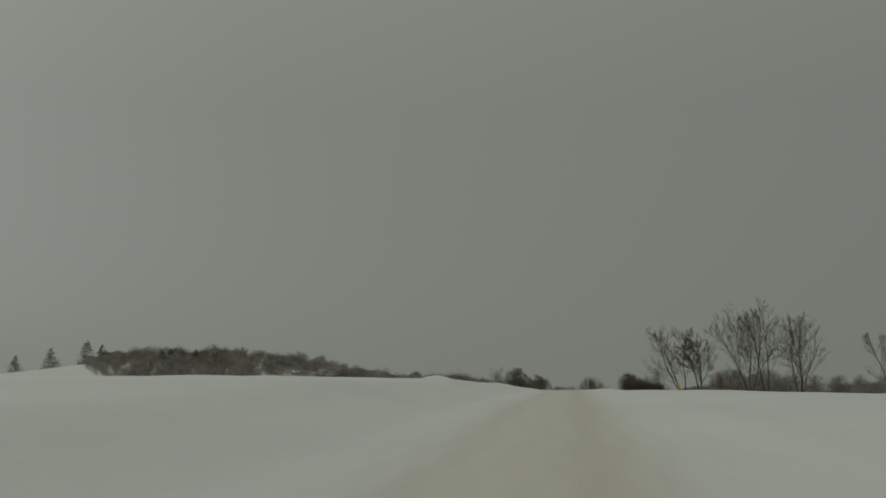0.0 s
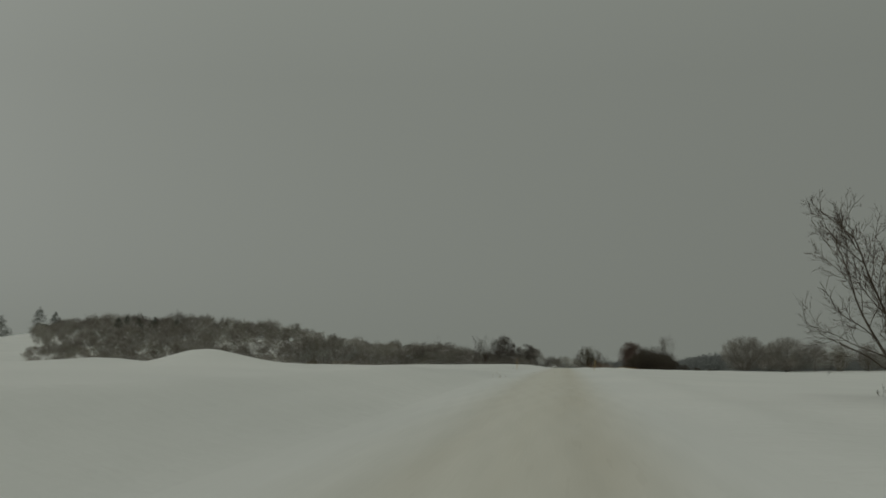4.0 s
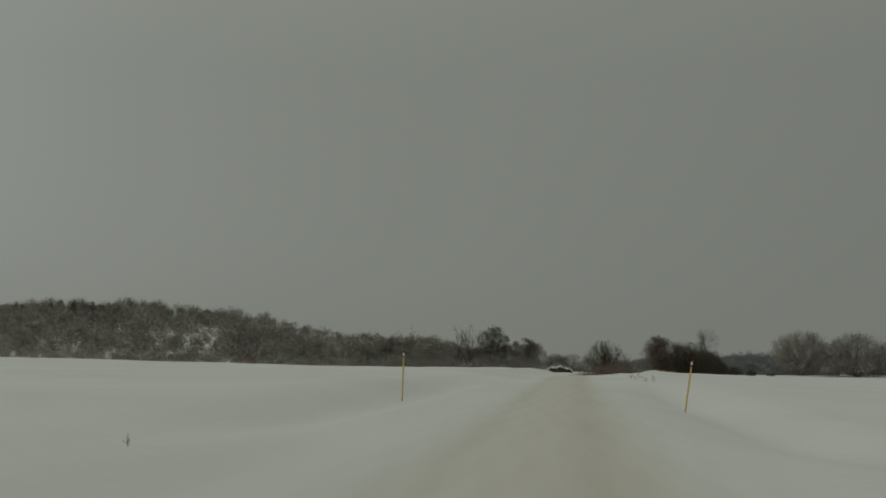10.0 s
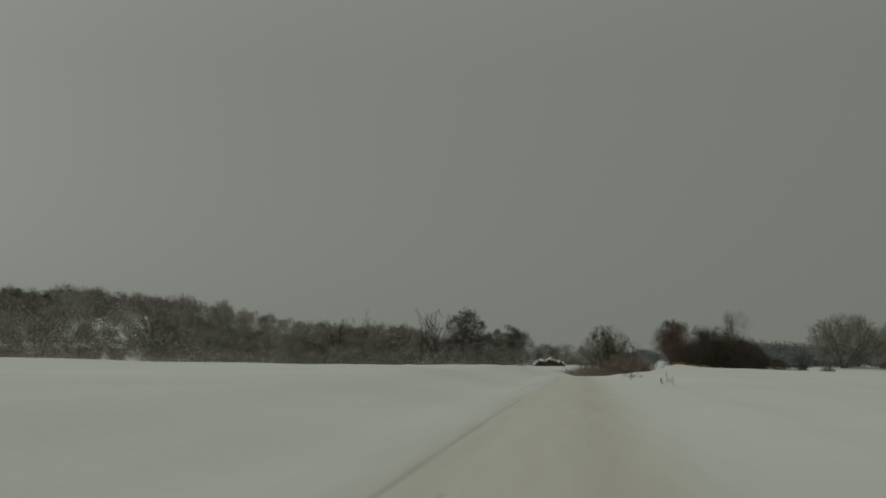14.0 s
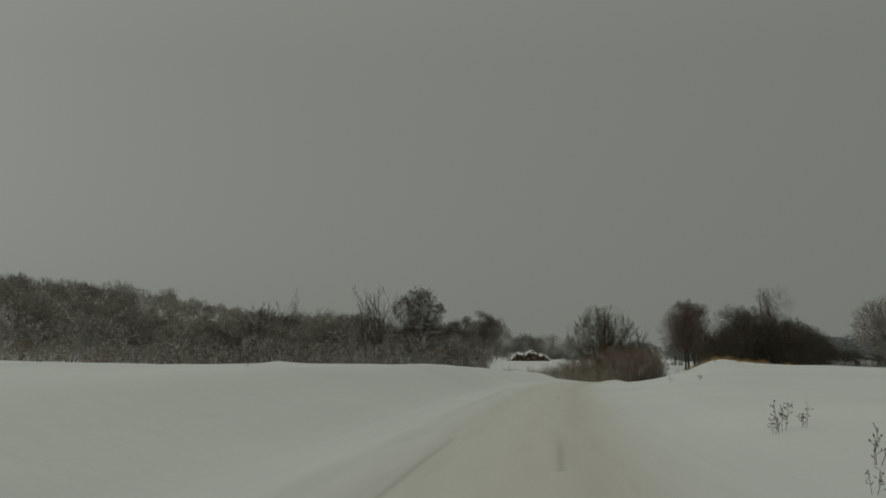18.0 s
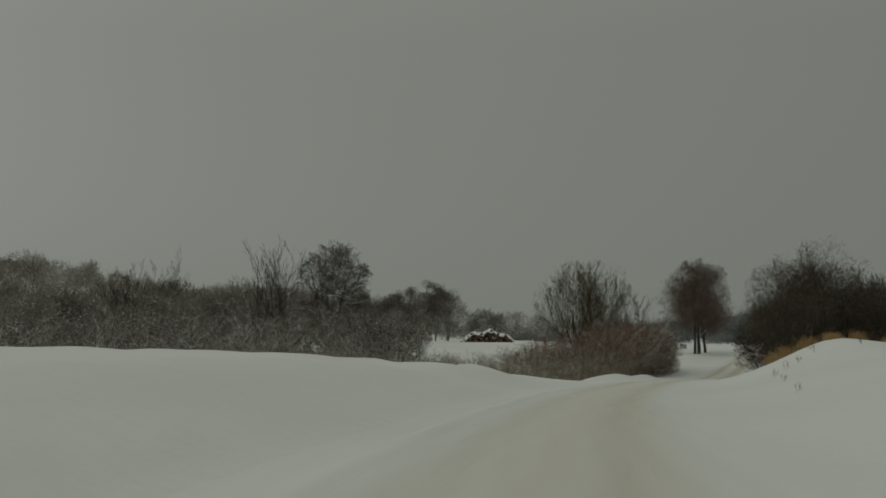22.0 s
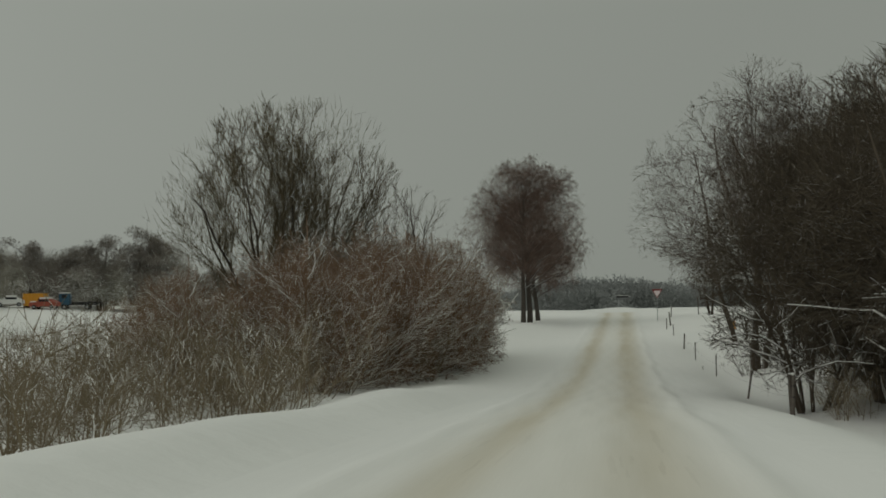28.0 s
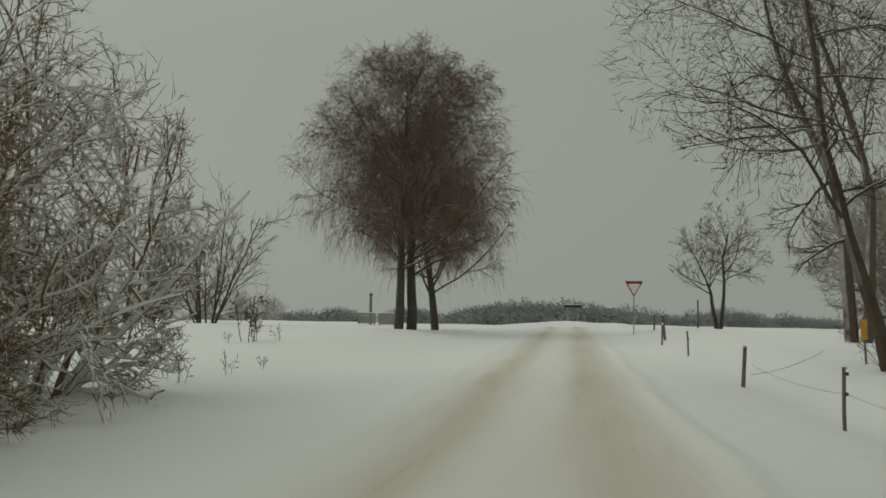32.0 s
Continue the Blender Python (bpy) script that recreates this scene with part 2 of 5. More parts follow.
M_POLERED = plain_material("pole_red", (0.16, 0.015, 0.02), (0.25, 0.03, 0.035), 0.5)
M_WHITETIP = plain_material("white_band", (0.7, 0.7, 0.68), (0.8, 0.8, 0.78), 0.5)
M_RED = plain_material("sign_red", (0.17, 0.03, 0.028), (0.25, 0.045, 0.04), 0.45)
M_SIGNWHITE = plain_material("sign_white", (0.66, 0.56, 0.56), (0.76, 0.68, 0.68), 0.45, 3)
M_STEEL = plain_material("galvanised_steel", (0.28, 0.29, 0.29), (0.42, 0.43, 0.43), 0.45, 8, 0.7)
M_BENCH = bark_material("grey_planks", (0.16, 0.16, 0.15), (0.30, 0.30, 0.28), 1.0, 0.5, 0.8, 6)
M_ORANGE = plain_material("orange_sheet", (0.60, 0.28, 0.03), (0.72, 0.36, 0.05), 0.5, 2)
M_BLUE = plain_material("blue_paint", (0.03, 0.08, 0.13), (0.05, 0.12, 0.18), 0.4, 3)
M_REDPAINT = plain_material("faded_red_paint", (0.24, 0.06, 0.04), (0.34, 0.09, 0.06), 0.5, 3)
M_DARK = plain_material("dark_rubber", (0.02, 0.02, 0.02), (0.04, 0.04, 0.04), 0.8)
M_LOGEND = plain_material("sawn_log_ends", (0.07, 0.045, 0.03), (0.17, 0.11, 0.07), 0.9, 4)
M_LOGBARK = bark_material("log_bark", (0.03, 0.024, 0.02), (0.07, 0.055, 0.045), 1.0, 0.35, 0.7)
M_THICKET = bark_material("thicket_stems", (0.108, 0.067, 0.042), (0.27, 0.172, 0.106), 0.28, 0.45, 0.9)
M_RIME = bark_material("snow_laden_bark", (0.12, 0.11, 0.10), (0.3, 0.29, 0.27), 1.0, -0.2, 0.3)
M_CLOD = plain_material("dirty_snow", (0.4, 0.37, 0.31), (0.62, 0.59, 0.52), 0.9, 30)
M_GLASS = plain_material("dark_car_glass", (0.02, 0.022, 0.024), (0.04, 0.043, 0.045), 0.08, 3)
M_SHED = plain_material("grey_board", (0.25, 0.25, 0.24), (0.36, 0.36, 0.34), 0.8, 4)


# ---- the lie of the land ----
ROAD = np.array([(-60, -0.6, -1.3), (0, -0.6, 0.0), (35, -0.6, 0.75), (72, -0.4, 1.09), (118, -0.5, 1.32), (147, -0.45, 1.32),
                 (186, -0.35, 1.13), (226, -0.27, 0.87), (265, -0.15, 0.72), (294, 0.25, 0.52), (338, 1.1, -0.19), (370, 1.4, -0.71),
                 (385, 1.6, -1.03), (400, 2.05, -1.42), (415, 2.95, -1.81), (429, 4.3, -2.22), (442, 5.9, -2.68), (448, 6.8, -2.94), (472, 10.95, -3.88),
                 (477, 12.0, -4.1), (488, 14.8, -4.56), (499, 17.7, -5.12), (509, 20.5, -5.72), (519, 23.2, -6.05), (532, 26.8, -6.1), (545, 30.3, -5.85),
                 (575, 38.6, -5.2), (605, 46.8, -4.6), (640, 56.5, -4.6), (700, 73.0, -6.2), (900, 120.0, -8.0)])
_yy = np.arange(-60, 900, 1.0)


def _smooth(v, sigma=5.0):
    k = np.exp(-0.5 * (np.arange(-20, 21) / sigma) ** 2)
    return np.convolve(np.pad(v, 20, mode="edge"), k / k.sum(), mode="valid")


_rx = _smooth(np.interp(_yy, ROAD[:, 0], ROAD[:, 1]))
_rz = _smooth(np.interp(_yy, ROAD[:, 0], ROAD[:, 2]))


def road_x(y):
    return np.interp(y, _yy, _rx)


def road_z(y):
    return np.interp(y, _yy, _rz)


def step(a, b, v):
    t = np.clip((v - a) / (b - a), 0, 1)
    return t * t * (3 - 2 * t)


def waves(x, y):
    return (0.10 * np.sin(x * 0.21 + 1.3 * np.sin(y * 0.05)) * np.sin(y * 0.13 + 0.6) + 0.05 * np.sin(x * 0.53 + y * 0.31) * np.sin(y * 0.47 - x * 0.2)
            + 0.25 * np.sin(x * 0.031 + 2.0) * np.sin(y * 0.024 + 0.5))


LEFT = np.array([(-60, -0.3), (0, 0.8), (60, 1.75), (118, 2.1), (180, 1.75), (260, 1.2), (330, 0.6), (380, 0.25), (400, 0.0), (420, -0.5), (440, -1.0), (455, -1.7), (466, -2.5), (474, -3.4), (484, -4.5), (500, -5.3), (530, -5.8), (560, -5.0), (640, -4.4)])
RIGHT = np.array([(-60, -0.9), (0, 0.3), (60, 1.0), (118, 1.25), (180, 1.1), (260, 0.6), (330, 0.0), (380, -0.5), (430, -1.05), (452, -1.3), (463, -1.35), (468, -1.6), (474, -3.0), (479, -4.5), (490, -5.7), (505, -6.0), (545, -5.5), (565, -4.9), (580, -4.6), (640, -4.3)])
LOW = np.array([(0, -5.9), (545, -5.9), (600, -4.7), (640, -4.4)])


def ground(x, y):
    """Height of the snow at x, y (arrays or numbers)."""
    x, y = np.asarray(x, float), np.asarray(y, float)
    zr, u = road_z(y), (x - road_x(y)) * 0.97
    a = np.abs(u)
    left = np.interp(y, LEFT[:, 0], LEFT[:, 1]) + 0.004 * np.minimum(a, 120) * step(340, 300, y) + 0.016 * np.clip(a - 35, 0, 90) * step(180, 260, y)
    right = np.interp(y, RIGHT[:, 0], RIGHT[:, 1]) - 0.055 * np.clip(u - 8, 0, 110) * step(420, 340, y) * (0.3 + 0.7 * step(106, 136, y))
    right = right - 0.031 * np.clip(u - 11, 0, 100) * step(350, 425, y) * step(482, 470, y)
    left = left + 0.26 * step(390, 432, y) * step(470, 462, y) * step(10, 22, a)
    left = left + 0.25 * np.exp(-((y - 76) / 15) ** 2) * step(8, 17, a)
    # the land beyond the field's edge lies lower
    low = np.interp(y, LOW[:, 0], LOW[:, 1])
    low_l = low
    edge = 474 - 0.75 * np.minimum(a, 70)
    dl = step(edge - 5, edge + 20, y) * step(560, 540, y)
    left = left * (1 - dl) + np.minimum(low_l, left) * dl
    left = np.where(y > 560, low_l * step(560, 600, y) + left * (1 - step(560, 600, y)), left)
    right = right + 0.5 * np.exp(-((u - 10.5) / 3.0) ** 2) * step(444, 456, y) * step(475, 468, y)
    left = left - 0.32 * step(-9, -1, x) * step(430, 456, y) * step(478, 468, y)
    left = left - 0.34 * step(0.5, 4.5, x) * step(430, 442, y) * step(484, 474, y)
    side = np.where(u < 0, left, right)
    side = side + waves(x, y) * step(3.5, 9, a)
    # drifts on the left by the crest and above the bend
    side = side + np.where(u < 0, 0.28 * np.exp(-((x + 0.6) / 1.3) ** 2 - ((y - 464.5) / 2.6) ** 2) + 0.16 * np.sin(x * 0.75 + 1.0) * step(436, 448, y) * step(476, 466, y) + 0.1 * np.exp(-((x + 2.0) / 3.0) ** 2 - ((y - 452) / 3.5) ** 2), 0)
    side = side + np.where(u < 0, 0.62 * np.exp(-((x + 14.1) / 1.7) ** 2 - ((y - 115) / 3.2) ** 2) + 0.28 * np.exp(-((x + 20) / 9) ** 2 - ((y - 118) / 12.0) ** 2) + 0.38 * np.exp(-((x + 31) / 6) ** 2 - ((y - 119) / 9.0) ** 2) + 0.7 * np.exp(-((x + 29) / 3.5) ** 2 - ((y - 139) / 5.0) ** 2) + 0.15 * np.sin(x * 0.9) * np.exp(-((y - 117) / 6.0) ** 2) * step(4, 10, a) + 0.7 * np.exp(-((x + 38) / 7.0) ** 2 - ((y - 122) / 8.0) ** 2), 0)
    side = side + np.where(u < 0, 0.2 * (1 - np.abs(np.sin(x * 0.17 + 0.9 + 0.25 * np.sin(y * 0.3)))) ** 3 * step(428, 440, y) * step(472, 463, y) * step(8, 14, a), 0)
    side = side + np.where(u < 0, 0.22 * np.exp(-((x + 5.0) / 1.5) ** 2 - ((y - 459.5) / 3.0) ** 2) + 0.22 * np.exp(-((x + 2.4) / 1.6) ** 2 - ((y - 455.5) / 3.0) ** 2) + 0.36 * np.exp(-((x + 11.3) / 2.0) ** 4 - ((y - 447) / 6.0) ** 2), 0)
    q = np.where(u < 0, step(474, 486, y) * step(565, 540, y), 0.0)
    k = step(3.1 + 1.9 * q, 7.5 + 3.0 * q + 2.0 * (u < 0) * step(405, 428, y) * step(486, 472, y) + (3.4 * step(384, 402, y) * step(480, 472, y)) * (u > 0), a)
    z = zr * (1 - k) + side * k
    # ploughed banks beside the road
    bank = np.exp(-((a - 4.4) / 0.9) ** 2) * (0.62 + 0.38 * np.sin(y * 0.37) * np.sin(y * 0.11 + 0.5))
    z = z + bank * np.where(u < 0, 0.12 - 0.06 * step(440, 458, y) * step(480, 470, y) + 0.25 * step(480, 490, y) * step(512, 503, y) - 0.12 * step(500, 520, y) - 0.1 * step(474, 482, y) * step(490, 484, y), 0.14 * (1 - 0.9 * step(380, 396, y) * step(470, 455, y)))
    z = z + np.where(u < 0, 0.36 * np.exp(-((a - 5.3) / 1.2) ** 2) * (0.85 + 0.15 * np.sin(y * 0.6)) * step(480, 488.5, y) * step(522, 508, y), 0)
    z = z + np.where(u < 0, 0.8 * np.exp(-((x - 2.4) / 2.7) ** 2 - ((y - 471.3) / 3.0) ** 2) + 0.14 * np.exp(-((x - 7.2) / 1.6) ** 2 - ((y - 482) / 4.0) ** 2), 0)
    # shallow hollows beside the road where the snow poles stand
    z = z - np.where(u < 0, 0.58 * np.exp(-((a - 6.0) / 1.8) ** 2), 0.6 * np.exp(-((a - 5.2) / 1.7) ** 2)) * step(195, 215, y) * step(262, 240, y)
    # the ditch along the fence
    z = z - np.where(u > 0, 0.45 * np.exp(-((u - 5.2) / 1.3) ** 2) * step(496, 510, y) * step(560, 540, y), 0)
    # the yard where the machines stand lies a little higher
    z = z + 1.7 * np.exp(-((x + 33) / 12) ** 2 - ((y - 645) / 15) ** 2)
    # the cross road's ploughed edge, and the fall of the land behind it
    z = z + 0.5 * np.exp(-((y - 612 + 0.27 * (x - 48)) / 2.2) ** 2) * np.exp(-((x - 49) / 4.5) ** 2)
    fall = np.clip(y - 625 - 60 * step(25, 0, x), 0, None)
    z = z - 0.026 * np.minimum(fall, 330) - 0.011 * np.clip(fall - 330, 0, 4000)
    # wooded hill far to the left
    hill = 31 * np.exp(-((x + 370) / 260) ** 2 - ((y - 930) / 300) ** 2) * step(-50, -110, x) * step(540, 620, y) * (1 - 0.26 * step(-372, -425, x))
    z = z + hill + 0.026 * np.minimum(fall, 330) * step(-60, -200, x)
    return z


def gz(x, y):
    return float(ground(x, y))


def mesh_from(name, verts, quads, mats, uv=None, mat_index=None, smooth=False):
    """A mesh from numpy arrays of corners and four-sided (or three-sided) faces."""
    me = bpy.data.meshes.new(name)
    n, k = quads.shape
    me.vertices.add(len(verts))
    me.vertices.foreach_set("co", np.ascontiguousarray(verts, np.float32).ravel())
    me.loops.add(n * k)
    me.loops.foreach_set("vertex_index", np.ascontiguousarray(quads, np.int32).ravel())
    me.polygons.add(n)
    me.polygons.foreach_set("loop_start", np.arange(0, n * k, k, dtype=np.int32))
    for m in mats:
        me.materials.append(m)
    if mat_index is not None:
        me.polygons.foreach_set("material_index", np.ascontiguousarray(mat_index, np.int32))
    me.polygons.foreach_set("use_smooth", np.full(n, smooth))
    if uv is not None:
        lay = me.uv_layers.new(name="across_along")
        lay.data.foreach_set("uv", np.ascontiguousarray(uv[quads.ravel()], np.float32).ravel())
    me.update(calc_edges=True)
    return me


def grid_faces(nr, nc):
    i = np.arange(nr * nc).reshape(nr, nc)
    return np.stack([i[:-1, :-1], i[:-1, 1:], i[1:, 1:], i[1:, :-1]], -1).reshape(-1, 4)


def spread(near, far, first, grow):
    out, v, d = [0.0], 0.0, first
    while v < far:
        if v > near:
            d *= grow
        v += d
        out.append(v)
    return np.array(out)


YS = np.arange(-45, 605.5, 0.9)


def build_ground():
    s = 3.3 + spread(12, 3800, 0.35, 1.12)
    us = np.concatenate([-s[::-1], np.linspace(-2.6, 2.6, 5), s])
    back = -45 - spread(10, 1500, 1.5, 1.25)[::-1]
    ys = np.concatenate([back[:-1], YS, np.arange(YS[-1] + 1.4, 660, 1.4), 660 + spread(1, 3800, 2, 1.1)])
    Y, U = np.meshgrid(ys, us, indexing="ij")
    X = road_x(Y) + U
    Z = ground(X, Y)
    v = np.stack([X, Y, Z], -1).reshape(-1, 3)
    faces = grid_faces(len(ys), len(us))
    inside = ((np.abs(U) < 3.31) & (Y > -45.1) & (Y < YS[-1] + 0.01)).reshape(-1)
    faces = faces[~inside[faces].all(axis=1)]
    ob = new("ground", mesh_from("ground", v, faces, [M_SNOW], smooth=True))
    tagged(ob, "snow-covered fields, banks and low land, smooth and untrodden", "snow ground", kind="structure")
    us = np.linspace(-3.3, 3.3, 67)
    ys = YS
    Y, U = np.meshgrid(ys, us, indexing="ij")
    X = road_x(Y) + U
    ruts = -0.035 * (np.exp(-((U + 1.05) / 0.4) ** 2) + np.exp(-((U - 1.15) / 0.4) ** 2))
    for c, w, k, y0, y1 in RUTS:
        ruts = ruts - 0.035 * k * np.exp(-((U - c - 0.1 * np.sin(Y * 0.045)) / 0.11) ** 2) * step(y0, y0 + 12, Y) * step(y1 + 12, y1, Y)
    rough = 0.012 * np.sin(U * 9 + np.sin(Y * 0.4)) * np.sin(Y * 0.9 + U)
    ridge = 0.06 * np.exp(-((U - 2.15 - 0.06 * np.sin(Y * 0.5)) / 0.2) ** 2) * step(462, 474, Y) + 0.04 * np.exp(-((U + 2.2 - 0.05 * np.sin(Y * 0.37)) / 0.22) ** 2) * step(300, 330, Y)
    Z = ground(X, Y) + (ruts + rough + ridge) * step(3.3, 2.3, np.abs(U))
    v = np.stack([X, Y, Z], -1).reshape(-1, 3)
    uv = np.stack([U, Y], -1).reshape(-1, 2)
    ob = new("road", mesh_from("road", v, grid_faces(len(ys), len(us)), [M_ROAD], uv=uv, smooth=True))
    tagged(ob, "narrow country road of packed snow with two brown wheel tracks", "snowy road", kind="structure")


build_ground()


# ---- bare trees and shrubs ----
def unit(v):
    return v / np.maximum(np.linalg.norm(v, axis=-1, keepdims=True), 1e-9)


def stems(rng, base, way, length, radius, nseg, wander, lift, taper=0.25):
    """Curved stems as polylines: base, way (N,3), length, radius (N)."""
    n = len(base)
    pts = np.zeros((n, nseg + 1, 3))
    pts[:, 0] = base
    d = unit(way)
    for i in range(nseg):
        d = unit(d + rng.normal(0, wander, (n, 3)) + np.array([0, 0, lift]))
        pts[:, i + 1] = pts[:, i] + d * (length / nseg)[:, None]
    rad = radius[:, None] * np.linspace(1, taper, nseg + 1)[None]
    return pts, rad, length


def shoots(rng, parent, per, ratio, angle, nseg, wander, lift, start=0.3, rratio=0.55, even=True, minr=0.004, taper=0.3):
    """Side shoots on polylines."""
    pts, rad, length = parent
    n, m = rad.shape
    who = np.repeat(np.arange(n), per)
    t = (np.tile((np.arange(per) + 0.5) / per, n) + rng.uniform(-0.5, 0.5, n * per) / per) if even else rng.uniform(0, 1, n * per)
    t = start + (1 - start) * np.clip(t, 0, 1)
    f = t * (m - 1)
    i = np.minimum(f.astype(int), m - 2)
    w = (f - i)[:, None]
    a, b = pts[who, i], pts[who, i + 1]
    p = a * (1 - w) + b * w
    r = rad[who, i] * (1 - w[:, 0]) + rad[who, i + 1] * w[:, 0]
    tan = unit(b - a)
    side = unit(np.cross(tan, rng.normal(0, 1, tan.shape)))
    ang = np.radians(angle * rng.uniform(0.65, 1.3, len(t)))[:, None]
    way = tan * np.cos(ang) + side * np.sin(ang)
    ln = length[who] * ratio * rng.uniform(0.65, 1.25, len(t)) * (1.15 - 0.45 * t)
    return stems(rng, p, way, ln, np.maximum(r * rratio, minr), nseg, wander, lift, taper)


def tubes(parts, sides=3):
    """Corners and faces of tubes round the polylines of one or more sets."""
    V, Q, off = [], [], 0
    for pts, rad, _ in parts:
        n, m = rad.shape
        tan = np.zeros_like(pts)
        tan[:, 1:-1] = pts[:, 2:] - pts[:, :-2]
        tan[:, 0], tan[:, -1] = pts[:, 1] - pts[:, 0], pts[:, -1] - pts[:, -2]
        tan = unit(tan)
        ref = np.where(np.abs(tan[..., 2:3]) > 0.9, np.array([1.0, 0, 0]), np.array([0, 0, 1.0]))
        s1 = unit(np.cross(tan, ref))
        s2 = np.cross(s1, tan)
        k = np.arange(sides) * 2 * math.pi / sides + math.pi / 2 - math.pi / sides
        ring = pts[:, :, None] + rad[:, :, None, None] * (np.cos(k)[None, None, :, None] * s1[:, :, None] + np.sin(k)[None, None, :, None] * s2[:, :, None])
        V.append(ring.reshape(-1, 3))
        i = np.arange(n * m * sides).reshape(n, m, sides) + off
        j = np.roll(i, -1, axis=2)
        Q.append(np.stack([i[:, :-1], j[:, :-1], j[:, 1:], i[:, 1:]], -1).reshape(-1, 4))
        off += n * m * sides
    return np.concatenate(V), np.concatenate(Q)


def part(name, me, parent, label=""):
    ob = new(name, me)
    ob.parent = parent
    return tagged(ob, label) if label else ob


def snow_on(group, lo=0.3, fat=1.0):
    """Ridges of snow lying along the upper side of branches, thinner where these are steep."""
    out = []
    for pts, rad, ln in group:
        d = np.zeros_like(pts)
        d[:, :-1] = pts[:, 1:] - pts[:, :-1]
        d[:, -1] = d[:, -2]
        d = unit(d)
        k = np.clip((np.sqrt(1 - d[..., 2] ** 2) - lo) / 0.4, 0, 1)
        p = pts + np.array([0, 0, 1.0]) * (rad * 0.62 * (0.3 + 0.7 * k))[..., None]
        out.append((p, rad * (0.3 + 0.62 * k) * fat, ln))
    return out


def tree_from(name, sets, mats, sides=(6, 4, 3), snow=None):
    """Empty > trunk, limbs, crown. sets: three groups of polylines, from thick to thin."""
    top = new(name)
    if snow:
        v, q = tubes(snow, 4)
        tagged(part("branch_snow", mesh_from(name + "_branch_snow", v, q, [M_SNOW]), top, "snow lying along the branches"), kind="stuff")
    for nm, group, mat, k in zip(("trunk", "branchwork", "crown"), sets, mats, sides):
        if group:
            v, q = tubes(group, k)
            p = part(nm, mesh_from(name + "_" + nm, v, q, [mat]), top)
            if nm != "trunk" or "shrub" in name or "weed" in name:
                tagged(p, kind="stuff")
    return top


def shrub(seed, h=3.0, n=14, spread_deg=35, dense=(7, 5), mats=None, twig=0.008, base_r=0.5, name="shrub", r=0.03):
    rng = np.random.default_rng(seed)
    a = rng.uniform(0, 6.283, n)
    tilt = np.radians(rng.uniform(3, spread_deg, n))
    ways = np.stack([np.cos(a) * np.sin(tilt), np.sin(a) * np.sin(tilt), np.cos(tilt)], -1)
    base = np.stack([np.cos(a), np.sin(a), 0 * a], -1) * rng.uniform(0.05, base_r, n)[:, None] - np.array([0, 0, 0.2])
    T = stems(rng, base, ways, h * rng.uniform(0.7, 1.1, n), r * rng.uniform(0.6, 1.2, n), 6, 0.1, 0.03, 0.3)
    L1 = shoots(rng, T, dense[0], 0.42, 45, 4, 0.14, 0.04, 0.15, 0.6, minr=twig)
    L2 = shoots(rng, L1, dense[1], 0.5, 45, 3, 0.15, 0.03, 0.1, 0.65, minr=twig * 0.7)
    return tree_from(name, ([T], [L1], [L2]), mats or (M_BARK, M_TWIG, M_TWIG), (4, 3, 3))


def put(ob, x, y, turn=0.0, size=1.0, sink=0.0):
    ob.matrix_basis = pose(x, y, gz(x, y) - sink, 0, 0, turn) @ Matrix.Diagonal((size, size, size, 1))
    return ob


def again(ob, x, y, turn=0.0, size=1.0, sink=0.0, dz=1.0):
    c = copy_thing(ob, pose(x, y, gz(x, y) - sink, 0, 0, turn))
    c.scale = (size, size, size * dz)
    return c




def brush(rng, lobes, n, length, r, up=0.8, spread_out=0.6):
    """Pointed three-sided twigs filling rounded lobes (cx, cy, cz, rx, ry, rz): corners and triangles."""
    lobes = np.array(lobes, float)
    wgt = np.prod(lobes[:, 3:], axis=1)
    wgt = wgt / wgt.sum()
    b = lobes[rng.choice(len(lobes), n, p=wgt)]
    v = unit(rng.normal(0, 1, (n, 3)))
    p = b[:, :3] + v * (rng.uniform(0.08, 1, n) ** 0.45)[:, None] * b[:, 3:]
    way = unit(v * spread_out + np.array([0, 0, up]) + rng.normal(0, 0.35, (n, 3)))
    ln = (length * rng.uniform(0.6, 1.3, n))[:, None]
    p = p - way * ln * 0.6
    p[:, 2] = np.maximum(p[:, 2], -0.1)
    s1 = unit(np.cross(way, rng.normal(0, 1, (n, 3))))
    s2 = np.cross(way, s1)
    V = np.zeros((n, 4, 3))
    for k in range(3):
        an = k * 2.0944
        V[:, k] = p + r * (math.cos(an) * s1 + math.sin(an) * s2)
    V[:, 3] = p + way * ln
    i = np.arange(n)[:, None] * 4
    Q = np.concatenate([i + np.array([[0, 1, 3]]), i + np.array([[1, 2, 3]]), i + np.array([[2, 0, 3]])])
    return V.reshape(-1, 3), Q


def lobes_round(rng, c, rad, n=9, size=0.42, core=0.86):
    """A crown's outline: a core and rounded lobes on it, as rows of centre and radii."""
    c, rad = np.array(c, float), np.array(rad, float)
    v = unit(rng.normal(0, 1, (n, 3)))
    k = rng.uniform(0.8, 1.2, (n, 1)) * size
    return np.concatenate([np.concatenate([c, rad * core])[None], np.concatenate([c + v * rad * (1.04 - k), rad * k], 1)])


